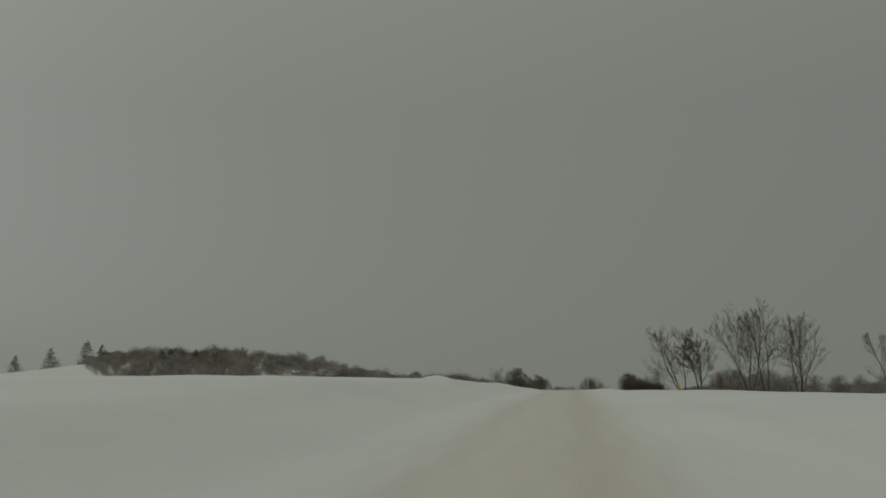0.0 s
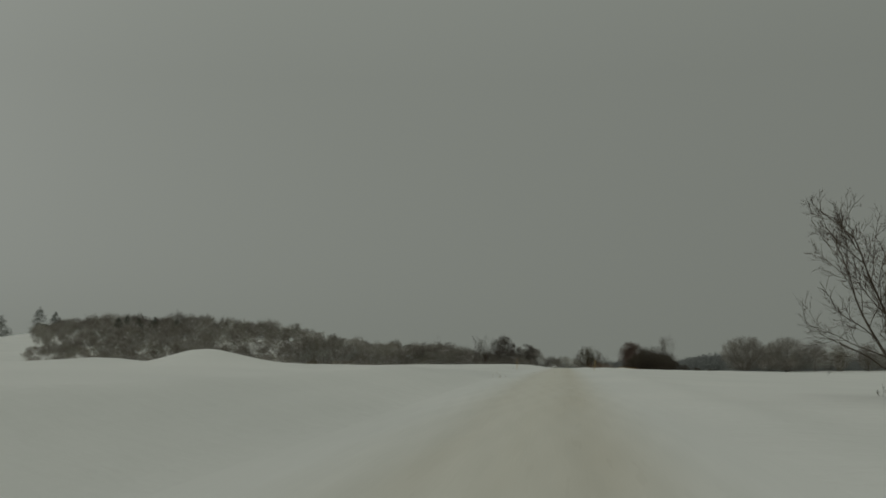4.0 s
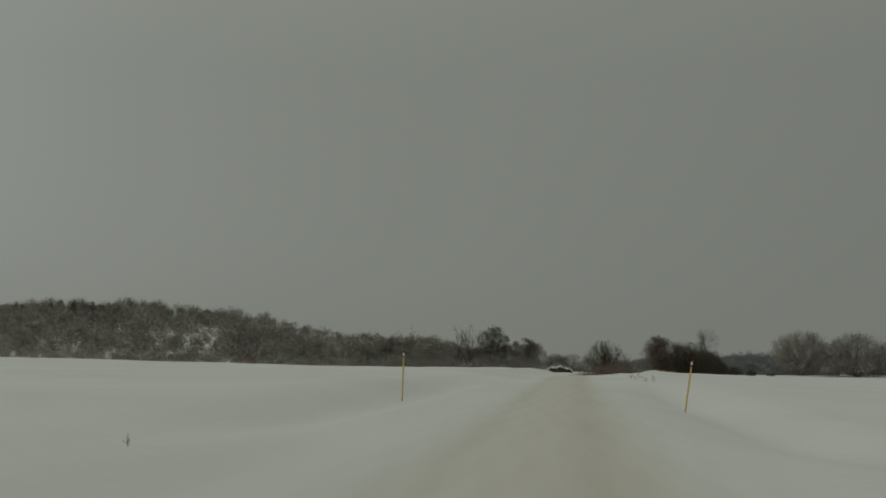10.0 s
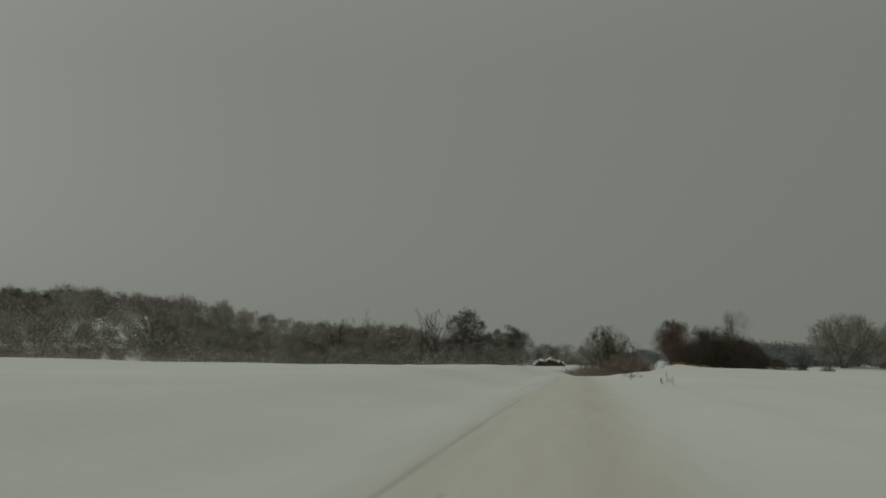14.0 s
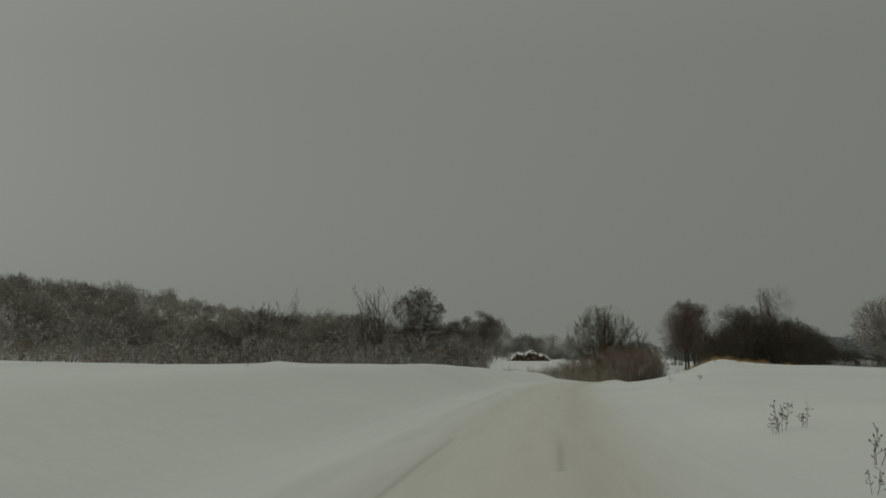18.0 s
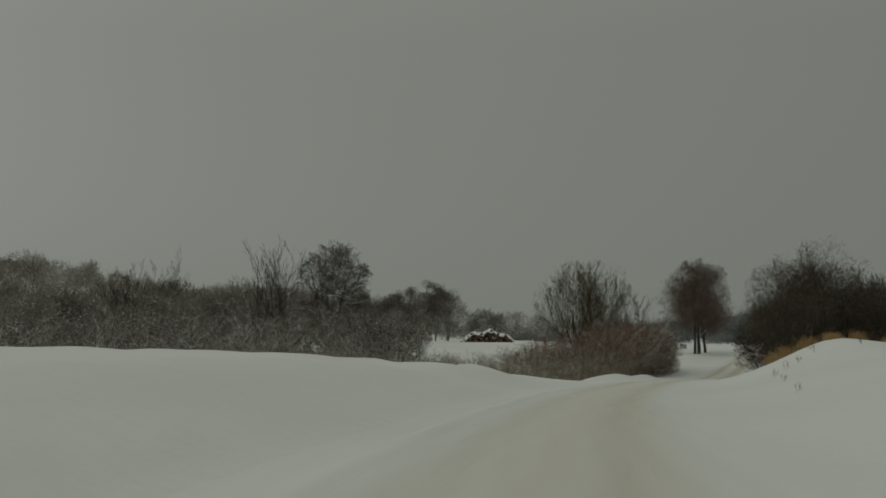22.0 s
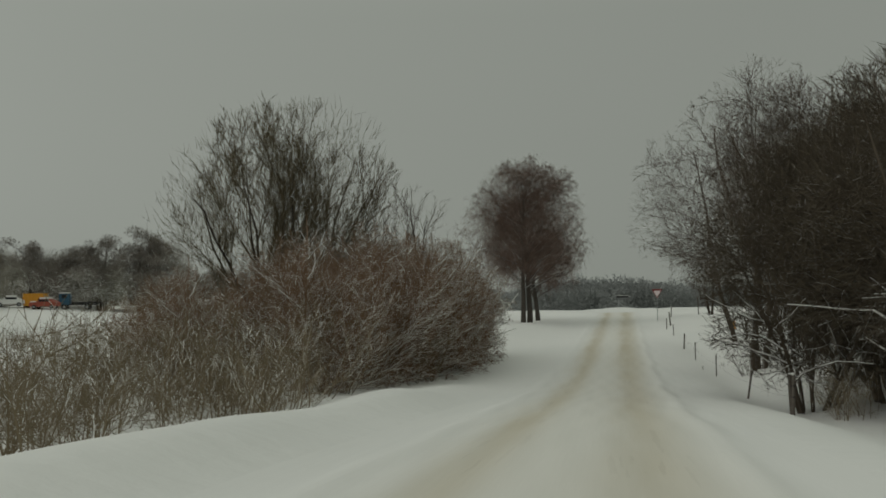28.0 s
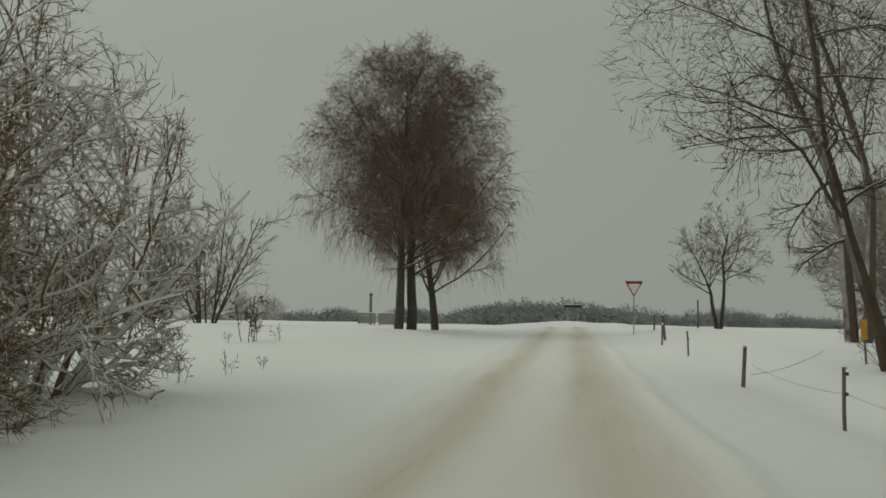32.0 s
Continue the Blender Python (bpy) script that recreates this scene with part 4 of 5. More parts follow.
def boughs(rng, lobes, n, length, r, top):
    """Nearly level pointed pieces of snow on the boughs of the lower crown."""
    v, q = brush(rng, lobes, n, length, r, 0.05, 0.9)
    z = v.reshape(-1, 4, 3)[:, 3, 2]
    keep = rng.uniform(0, 1, n) > np.clip(z / top, 0, 1) ** 0.7
    v = v.reshape(-1, 4, 3)[keep].reshape(-1, 3)
    i = np.arange(int(keep.sum()))[:, None] * 4
    return v, np.concatenate([i + np.array([[0, 1, 3]]), i + np.array([[1, 2, 3]]), i + np.array([[2, 0, 3]])])


def wood_tree(name, seed, h, rx, mat, n=2200, low=1.0, r=0.034, uprights=60, snow=800, limbs=14):
    """Trunk, forked limbs, a lobed crown of fine twigs, and snow on the lower boughs."""
    rng = np.random.default_rng(seed)
    lobes = lobes_round(rng, (0, 0, (h + low) / 2), (rx, rx, (h - low) / 2), 12, 0.38, 0.82)
    T = fan(rng, 2, h * 0.85, 0.2, (2, 10), 0.3, 6, 0.06, 0.05, 0.2)
    L = grow(rng, T, ((limbs, 0.46, 50, 4, 0.13, 0.08, 0.15, 0.5, r * 1.6), (5, 0.45, 42, 2, 0.13, 0.06, 0.2, 0.6, r)), lobes)
    top = tree_from(name, ([T], L[:1], L[1:]), (mat, mat, mat), (5, 3, 3))
    v, q = brush(rng, lobes, n, 1.2, r, 0.3, 0.85)
    if uprights:
        v2, q2 = spikes(rng, tuple(a[L[0][0][:, -1, 2] > h * 0.6] for a in L[0]), uprights // 10, 1.5, 25, 0.5, r)
        v, q = np.concatenate([v, v2]), np.concatenate([q, q2 + len(v)])
    tagged(part("twig_fringe", mesh_from(name + "_twig_fringe", v, q, [mat]), top), kind="stuff")
    if snow:
        v, q = boughs(rng, lobes, snow, 1.1, 0.06, h * 0.9)
        tagged(part("bough_snow", mesh_from(name + "_bough_snow", v, q, [M_SNOW]), top, "snow lying on the boughs"), kind="stuff")
    return top


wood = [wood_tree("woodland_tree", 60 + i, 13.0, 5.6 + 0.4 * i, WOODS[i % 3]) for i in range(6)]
spots = []
for i in range(84):
    x = rnd.uniform(-128, -40)
    y = rnd.uniform(584, 640)
    top = float(np.interp(x, (-128, -116, -110, -104, -94, -85, -60, -45, -40), (15.0, 14.2, 11.8, 9.8, 8.0, 7.4, 8.2, 8.0, 8.0))) + (y - 600) * 0.03
    spots.append((x, y, (top - gz(x, y)) / 13.0 * rnd.uniform(0.72, 1.03)))
for x, y, top in ((-14.5, 668, 8.6), (-17, 658, 3.0), (-21, 657, 3.6), (-26, 655, 4.2), (-30, 652, 4.4), (-36, 650, 4.6), (-43, 648, 5.0), (-23, 659, 4.5), (-26, 668, 7.2), (-31, 672, 7.2), (-36, 666, 6.8), (-42, 670, 6.6), (-48, 675, 7.4), (-21, 672, 8.4), (-33.5, 668, 7.0), (-39, 673, 7.2), (-28.5, 674, 7.6), (2, 735, 4.5), (9, 745, 3.5), (-4, 750, 3.0), (16, 760, 3.0), (22, 752, 2.0),
                  (-52, 690, 8), (-60, 720, 11), (-68, 752, 13.5), (-73, 757, 14), (-80, 745, 12), (-90, 735, 12), (-58, 740, 9), (-48, 730, 8), (-98, 700, 12), (-40, 745, 6), (-30, 750, 5.5), (-20, 745, 5)):
    spots.append((x, y, (top - gz(x, y)) / 13.0))
for x, y, top in ((118, 606, 10.7), (131, 612, 10.2), (99, 632, 8.7), (142, 606, 9.5), (155, 615, 9.0), (125, 630, 8.0), (168, 612, 9.5), (182, 620, 9.0)):
    spots.append((x, y, (top - gz(x, y)) / 13.0))
for i in range(36):
    x = rnd.uniform(88, 190)
    spots.append((x, 604 + 0.05 * x + rnd.uniform(-8, 18), rnd.uniform(0.62, 0.82)))
for i, (x, y, sz) in enumerate(spots):
    b = put(wood[i], x, y, 0, sz) if i < 6 else again(wood[i % 6], x, y, rnd.uniform(0, 360), sz)
    tagged(b, "bare woodland tree with a full twiggy crown dusted with snow", "tree", "woodland trees")


def lobed_tree(seed):
    """An oak-like tree whose foliage hangs on in separate rounded clumps."""
    rng = np.random.default_rng(seed)
    T = fan(rng, 2, 11.5, 0.24, (3, 14), 0.3, 8, 0.10, 0.04, 0.25)
    L = grow(rng, T, ((10, 0.42, 52, 5, 0.16, 0.08, 0.3, 0.55, 0.07), (5, 0.45, 45, 3, 0.16, 0.05, 0.25, 0.6, 0.035)))
    ends = np.concatenate([L[0][0][:, -1], L[1][0][::3, -1], T[0][:, -1]])
    lobes = np.concatenate([ends, rng.uniform(1.0, 1.9, (len(ends), 3)) * np.array([1, 1, 0.75])], 1)
    top = tree_from("lobed_tree", ([T], L[:1], L[1:]), (M_BARK, M_FARDARK, M_FARDARK), (6, 4, 3))
    tagged(part("foliage", mesh_from("lobed_tree_foliage", *brush(rng, lobes, 9000, 0.4, 0.034, 0.2, 0.8), [M_FARDARK]), top, "clumps of dark withered foliage"), kind="stuff")
    return top


lobed = [lobed_tree(160 + i) for i in range(2)]
for i, (x, y, top) in enumerate(((-19.0, 664, 11.3), (-24.5, 662, 8.4), (-29, 660, 7.6), (-34, 657, 7.6), (-40, 655, 7.2))):
    sz = (top - gz(x, y)) / 13.0
    b = put(lobed[i], x, y, 0, sz) if i < 2 else again(lobed[i % 2], x, y, rnd.uniform(0, 360), sz)
    tagged(b, "dark bare tree with a lobed twiggy crown at the field's end", "tree", "trees at the field's end")
for x, y, top, turn in ((-5.6, 671, 4.2, 40), (-8.6, 673, 3.4, 130), (-2.6, 674, 3.2, 250)):
    b = again(wood[1], x, y, turn, (top - gz(x, y)) / 13.0)
    tagged(b, "low rounded bare tree standing in the snow behind a log pile", "tree", "trees behind the log pile")


def dome_tree(seed):
    """A broad tree whose fine branches radiate to an even dome."""
    rng = np.random.default_rng(seed)
    lobes = lobes_round(rng, (0, 0, 6.6), (9.4, 9.4, 7.4), 26, 0.22, 0.95)
    T = fan(rng, 9, 10.5, 0.22, (4, 62), 0.4, 7, 0.06, 0.0, 0.3)
    L = grow(rng, T, ((14, 0.75, 40, 5, 0.09, 0.03, 0.1, 0.5, 0.05), (8, 0.42, 30, 3, 0.10, 0.06, 0.2, 0.6, 0.032)), lobes)
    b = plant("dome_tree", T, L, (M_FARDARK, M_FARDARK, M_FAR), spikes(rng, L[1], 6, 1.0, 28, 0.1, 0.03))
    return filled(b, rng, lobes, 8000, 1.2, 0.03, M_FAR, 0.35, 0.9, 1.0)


dome = dome_tree(170)
for i, (x, y, top) in enumerate(((88, 622, 13.4), (106, 610, 12.6))):
    sz = (top - gz(x, y)) / 14.0
    b = put(dome, x, y, 0, sz) if i < 1 else again(dome, x, y, 110, sz)
    tagged(b, "broad dome-shaped bare tree standing above the field's edge", "tree", "dome trees")

# conifers on the far slope
def conifer(seed, h):
    rng = np.random.default_rng(seed)
    T = stems(rng, np.array([[0, 0, -0.3]]), np.array([[0, 0, 1.0]]), np.array([h]), np.array([0.2]), 6, 0.01, 0.05, 0.1)
    n = 130
    z = rng.uniform(0.12, 0.97, n)
    a = rng.uniform(0, 6.283, n)
    base = np.stack([0 * a, 0 * a, z * h], -1)
    way = np.stack([np.cos(a), np.sin(a), -0.15 + 0.2 * z], -1)
    L1 = stems(rng, base, way, h * 0.5 * (1.08 - z) * rng.uniform(0.8, 1.15, n), np.full(n, 0.09), 4, 0.06, 0.0, 0.5)
    L2 = shoots(rng, L1, 7, 0.4, 50, 1, 0.1, -0.1, 0.15, 0.9, minr=0.07)
    return tree_from("conifer", ([T], [L1], [L2]), (M_BARK, M_EVERGREEN, M_EVERGREEN), (5, 3, 3))


for sd, x, y, h in ((1, -388.8, 857, 20.5), (2, -374, 852, 15), (3, -430, 879, 22.0), (4, -470, 895, 18)):
    tagged(put(conifer(sd, h), x, y), "lone dark conifer standing on a snowy slope", "conifer", "conifers on the slope")
for sd, x, y, top in ((5, -297, 800, 34.0), (6, -306, 806, 32.5), (7, -288, 797, 32.0), (8, -279, 803, 33.0), (9, -262, 800, 31.5)):
    tagged(put(conifer(sd, top - gz(x, y)), x, y), "dark conifer standing among bare trees on a hill", "conifer", "conifers in the wood")


def joined_wood(name, seed, spots, mats, label, rx=6.4, n=420, length=2.2, r=0.06, up=0.7, out=0.7, snow=0, tops=True, wide=0.0):
    """Far woods that nobody could count, as one mesh; mats: barks dealt out tree by tree, and the snow last."""
    kinds = []
    for k in range(6):
        rng = np.random.default_rng(seed + k)
        lobes = lobes_round(rng, (0, 0, 6.4), (rx, rx, 5.8), 10, 0.4, 0.8)
        v, q = brush(rng, lobes, n, length, r, up, out)
        if tops:
            v2, q2 = brush(rng, [(0, 0, 9.0, rx * 0.6, rx * 0.6, 2.6)], n // 9, length * 1.3, r * 0.6, 1.6, 0.3)
            v, q = np.concatenate([v, v2]), np.concatenate([q, q2 + len(v)])
        white = np.zeros(len(q), int)
        if snow:
            v2, q2 = boughs(rng, lobes, snow, 1.3, r * 1.5, 11.0)
            v, q, white = np.concatenate([v, v2]), np.concatenate([q, q2 + len(v)]), np.concatenate([white, np.ones(len(q2), int)])
        kinds.append((v, q, white))
    V, Q, M, off = [], [], [], 0
    rng = np.random.default_rng(seed)
    for i, (x, y, h) in enumerate(spots):
        v, q, white = kinds[i % 6]
        an = rng.uniform(0, 6.283)
        s = h / 12.0
        w = max(s, wide) * rng.uniform(0.85, 1.25)
        p = np.stack([v[:, 0] * math.cos(an) - v[:, 1] * math.sin(an), v[:, 0] * math.sin(an) + v[:, 1] * math.cos(an), v[:, 2]], -1) * np.array([w, w, s])
        V.append(p + np.array([x, y, gz(x, y)]))
        Q.append(q + off)
        M.append(np.where(white > 0, len(mats) - 1, rng.integers(0, len(mats) - 1)))
        off += len(v)
    ob = new(name, mesh_from(name, np.concatenate(V), np.concatenate(Q), list(mats), mat_index=np.concatenate(M)))
    return tagged(ob, label, "woods", kind="stuff")


spots = []
rng = np.random.default_rng(5)
while len(spots) < 560:
    y = rng.uniform(562, 950)
    x = rng.uniform(-410, -60)
    if x < -(y - 72) * 0.505 or (x > -128 and y < 645) or (x > -110 - (600 - y) * 1.5 and y < 600):
        continue
    spots.append((x, y, (1 - 0.42 * math.exp(-((x + 150) / 60.0) ** 2)) * rng.uniform(11, 17) * (1 + 0.5 * noise.noise(Vector((x / 28, y / 28, 0)))) * (1 - 0.7 * math.exp(-(x + (y - 72) * 0.505) / 45.0))))
while len(spots) < 840:
    y = rng.uniform(600, 945)
    edge = -(y - 72) * 0.505
    x = edge + rng.uniform(2, 110)
    if x > -128:
        continue
    spots.append((x, y, rng.uniform(6.5, 10.5) * (0.75 + 0.4 * min((x - edge) / 110, 1.0))))
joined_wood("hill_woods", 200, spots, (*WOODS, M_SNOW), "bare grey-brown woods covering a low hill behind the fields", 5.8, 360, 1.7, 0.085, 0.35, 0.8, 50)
spots = []
for i in range(120):
    x = rng.uniform(-20, 430)
    y = 880 + rng.uniform(0, 45) + 0.02 * x
    top = float(np.interp(x, (-20, 25, 45, 65, 88, 105, 116, 130, 152, 190, 212, 235, 260, 430), (0, 0, 1.0, 2.0, 3.2, 4.4, 6.2, 5.0, 3.2, 3.0, 1.6, 0.0, -1.5, -3))) + rng.normal(-0.2, 0.4)
    spots.append((x, y, max(top - gz(x, y), 3.0)))
# this treeline's pallor is haze put into its bark colour
joined_wood("distant_woods", 210, spots, (M_HAZEWOOD, M_HAZEWOOD, M_SNOW), "distant treeline beyond the cross road, paled with a haze tone", 11.0, 2000, 1.0, 0.13, 0.0, 0.7, 0, False, 0.8)
spots = [(rng.uniform(190, 420), rng.uniform(610, 700), rng.uniform(10, 14)) for i in range(70)] + [(rng.uniform(92, 200), rng.uniform(596, 640), rng.uniform(5, 9)) for i in range(60)]
spots += [(rng.uniform(-135, -36), rng.uniform(578, 640), rng.uniform(4, 9)) for i in range(100)] + [(rng.uniform(-60, -12), rng.uniform(672, 720), rng.uniform(4, 8)) for i in range(40)]
low_spots = []
for i in range(620):
    y = rng.uniform(546, 640)
    x = -rng.uniform(70, 330)
    if x > -(y - 72) * 0.51 or (x > -215 and y > 585):
        low_spots.append((x, y, rng.uniform(3.2, 6.2)))
joined_wood("hill_undergrowth", 230, low_spots, (M_SCRUB, M_FAR, M_SNOW), "snow-dusted undergrowth along the foot of the woods", 8.0, 240, 2.0, 0.10, 0.4, 0.8, 45)
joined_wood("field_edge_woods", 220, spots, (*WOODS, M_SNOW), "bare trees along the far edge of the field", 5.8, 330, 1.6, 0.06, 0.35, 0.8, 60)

# ---- the hedge and trees behind the fence ----
def hedge_tree(seed):
    rng = np.random.default_rng(seed)
    lobes = lobes_round(rng, (0, 0, 5.2), (4.7, 4.7, 4.9), 16, 0.33, 0.88)
    T = fan(rng, 10, 9.2, 0.09, (2, 36), 0.6, 8, 0.09, 0.02, 0.2)
    L = grow(rng, T, ((12, 0.38, 50, 5, 0.19, 0.0, 0.16, 0.55, 0.02), (8, 0.48, 44, 4, 0.14, 0.02, 0.15, 0.6, 0.0125), (4, 0.5, 42, 2, 0.14, 0.04, 0.2, 0.75, 0.0085)), lobes)
    low = L[0][0][:, -1, 2] < 4.2
    b = plant("hedge_tree", T, L, (M_ALDER, M_HEDGE, M_HEDGE), spikes(rng, L[2], 3, 0.32, 38, 0.08, 0.0085), snow=(tuple(q[low] for q in L[0]),), lo=0.3, fat=1.25, sides=(6, 3, 3))
    return filled(b, rng, lobes, 9500, 0.5, 0.0105, M_HEDGE, 0.3, 0.8, 0.95)


hedge = [hedge_tree(20 + i) for i in range(3)]
for i, (x, y, sz) in enumerate(((29.0, 508.0, 0.95), (31.5, 512.5, 1.08), (32.5, 504.5, 1.0), (36.0, 509.5, 1.05), (37.5, 502.5, 1.0), (41.0, 507.0, 0.9), (36.5, 516.5, 0.95), (42.5, 514.5, 0.8), (47.0, 510.0, 0.62), (52.0, 514.0, 0.48), (57.0, 510.0, 0.42), (33.6, 510.0, 1.28), (38.5, 513.0, 1.12), (35.0, 516.5, 0.85), (26.5, 507.6, 0.85), (27.4, 501.8, 1.0), (36.4, 529.8, 0.3), (38.4, 533.4, 0.34), (41.5, 531.0, 0.5), (38.4, 528.0, 0.5))):
    b = put(hedge[i], x, y, 0, sz) if i < 3 else again(hedge[i % 3], x, y, rnd.uniform(0, 360), sz)
    tagged(b, "dense dark leafless hedge tree with snow on its lower boughs", "tree", "hedge beside the fence")
for sd, x, y, h, rx, low, tr, r, ang, dip in ((30, 31.0, 523.0, 13.6, 5.6, 1.8, 3, 0.15, 66, 0.0), (31, 37.3, 541.6, 13.6, 4.8, 2.4, 1, 0.17, 80, -0.02), (32, 39.5, 536.5, 14.0, 5.0, 2.0, 3, 0.16, 66, 0.0), (33, 36.5, 528.0, 10.6, 4.6, 1.0, 4, 0.12, 60, 0.0), (34, 44.0, 532.0, 11.0, 4.6, 1.0, 4, 0.13, 60, 0.0), (35, 45.2, 557.0, 18.0, 4.4, 6.0, 2, 0.26, 50, 0.05)):
    rng = np.random.default_rng(sd)
    lobes = lobes_round(rng, (-2.0 if tr == 1 else 0.6 if sd == 30 else 0, 0, (h + low) / 2), (rx, rx, (h - low) / 2), 14, 0.36, 0.86)
    T = fan(rng, tr, h * 0.93, r, (2, 5) if tr == 1 else (2, 11), 0.35, 11, 0.12 if tr == 1 else 0.08, 0.02, 0.15, lean=(-0.24 if tr == 1 else -0.03, 0.0), vary=(0.9, 1.0))
    L = grow(rng, T, ((32 if tr == 1 else 22, 0.42, ang, 7, 0.15, dip, 0.10, 0.38, 0.024), (10, 0.46, 46, 5, 0.16, 0.02, 0.15, 0.55, 0.0125), (5, 0.5, 42, 3, 0.15, 0.03, 0.2, 0.7, 0.008)), lobes)
    b = plant("alder_tree", T, L, (M_ALDER, M_ALDER, M_TWIG), spikes(rng, L[2], 3, 0.3, 40, 0.05, 0.0065), snow=(L[0],), lo=0.35, fat=0.7)
    v, q = tubes([shoots(rng, L[2], 1, 0.12, 70, 1, 0.2, -0.5, 0.7, 1.0, minr=0.014, taper=0.6)], 4)
    tagged(part("catkin_fringe", mesh_from("catkin_fringe", v, q, [M_WEED]), b, "small dark catkins and cones"), kind="stuff")
    filled(b, rng, lobes, 6500 if sd == 30 else 3800, 0.5, 0.0075, M_TWIG, 0.1, 0.9)
    put(b, x, y)
    tagged(b, "bare dark-trunked tree with spreading twiggy branches behind the fence", "tree", "trees behind the fence")
for x, y, sd in ((30.5, 522.7, 45), (31.7, 522.5, 46), (37.3, 541.0, 47)):
    b = shrub(sd, h=1.7, n=12, spread_deg=55, dense=(5, 4), mats=(M_TWIG, M_TWIG, M_TWIG), twig=0.006, base_r=0.4, name="sprout_shrub", r=0.012)
    put(b, x, y)
    tagged(b, "thin leafless sprouts at the foot of a tree", "shrub", "sprouts behind the fence")
rng = np.random.default_rng(36)
lobes = lobes_round(rng, (0, 0, 4.9), (3.9, 3.9, 3.0), 14, 0.34, 0.88)
T = fan(rng, 2, 6.4, 0.13, (3, 9), 0.35, 8, 0.10, 0.03, 0.25)
L = grow(rng, T, ((15, 0.6, 64, 6, 0.15, 0.02, 0.25, 0.5, 0.025), (8, 0.48, 46, 4, 0.15, 0.02, 0.2, 0.55, 0.013), (5, 0.5, 44, 2, 0.15, 0.02, 0.2, 0.7, 0.009)), lobes)
t = plant("twin_trunk_tree", T, L, BROWN, spikes(rng, L[2], 4, 0.28, 40, 0.03, 0.0085))
put(t, 49.6, 580.5, 90)
tagged(t, "small twin-trunked bare tree with a wide crown by the junction", "tree")

# ---- trees beside the first stretch ----
for x, y, sd, h, rx, tr, low, ln, leafy in ((10.6, 105.2, 31, 6.2, 2.4, 2, 1.2, (-0.32, 0), 0), (12.2, 105.0, 32, 5.6, 2.1, 2, 1.8, (-0.05, 0), 1), (16.0, 101.1, 33, 8.2, 2.9, 3, 1.6, (-0.10, 0), 0), (17.5, 101.4, 37, 7.4, 2.2, 2, 1.8, (0, 0), 0), (20.1, 99.1, 35, 7.0, 2.3, 3, 1.2, (0, 0), 0), (27.5, 97.0, 38, 6.5, 2.2, 3, 1.0, (0, 0), 0)):
    rng = np.random.default_rng(sd)
    lobes = lobes_round(rng, (ln[0] * h * 0.62, 0, h * 0.56), (rx * 1.3, rx * 1.3, h * 0.52), 14, 0.34, 0.94)
    T = fan(rng, tr + 1, h * 0.95, 0.065, (3, 24), 0.25, 9, 0.09, 0.02, 0.15, lean=ln, vary=(0.85, 1.0))
    L = grow(rng, T, ((11, 0.5, 40, 6, 0.10, 0.03, 0.14, 0.5, 0.018), (7, 0.45, 36, 4, 0.12, 0.04, 0.2, 0.6, 0.0095), (5, 0.5, 34, 2, 0.12, 0.05, 0.2, 0.7, 0.0065)), lobes)
    t = plant("field_tree", T, L, (M_ALDER, M_ALDER, M_TWIG), spikes(rng, L[2], 3, 0.22, 34, 0.08, 0.0055))
    if leafy:
        v, q = tubes([shoots(rng, L[1], 5, 0.14, 60, 2, 0.3, -0.1, 0.4, 1.0, minr=0.03, taper=0.5)], 4)
        tagged(part("dead_leaves", mesh_from("dead_leaves", v, q, [M_WEED]), t, "clusters of withered dark leaves"), kind="stuff")
    put(t, x, y)
    tagged(t, "small bare tree holding clusters of withered leaves in open snow" if leafy else "small bare many-stemmed tree standing in open snow", "tree", "trees beside the field")
b = shrub(39, h=1.5, n=16, spread_deg=30, dense=(6, 5), mats=(M_RUSSET, M_RUSSET, M_RUSSET), twig=0.007, base_r=0.35, name="russet_shrub", r=0.014)
put(b, 13.9, 104.0)
tagged(b, "low twiggy russet shrub standing in open snow", "shrub")


# ---- made things ----
def box_mesh(name, size, mat, bevel=0.01, at=(0, 0, 0)):
    bm = bmesh.new()
    bmesh.ops.create_cube(bm, size=1.0, matrix=Matrix.Translation(at) @ Matrix.Diagonal((*size, 1)))
    if bevel:
        bmesh.ops.bevel(bm, geom=bm.edges[:], offset=bevel, segments=2, affect="EDGES")
    return bm_mesh(name, bm, mat)


def bm_mesh(name, bm, mat):
    me = bpy.data.meshes.new(name)
    bm.to_mesh(me)
    bm.free()
    me.materials.append(mat)
    return me


def rod_mesh(name, r0, r1, length, mat, sides=10, bevel=0.0, z0=0.0):
    bm = bmesh.new()
    bmesh.ops.create_cone(bm, cap_ends=True, segments=sides, radius1=r0, radius2=r1, depth=length, matrix=Matrix.Translation((0, 0, z0 + length / 2)))
    if bevel:
        bmesh.ops.bevel(bm, geom=[e for e in bm.edges if e.calc_face_angle(0) > 1], offset=bevel, segments=1, affect="EDGES")
    return bm_mesh(name, bm, mat)


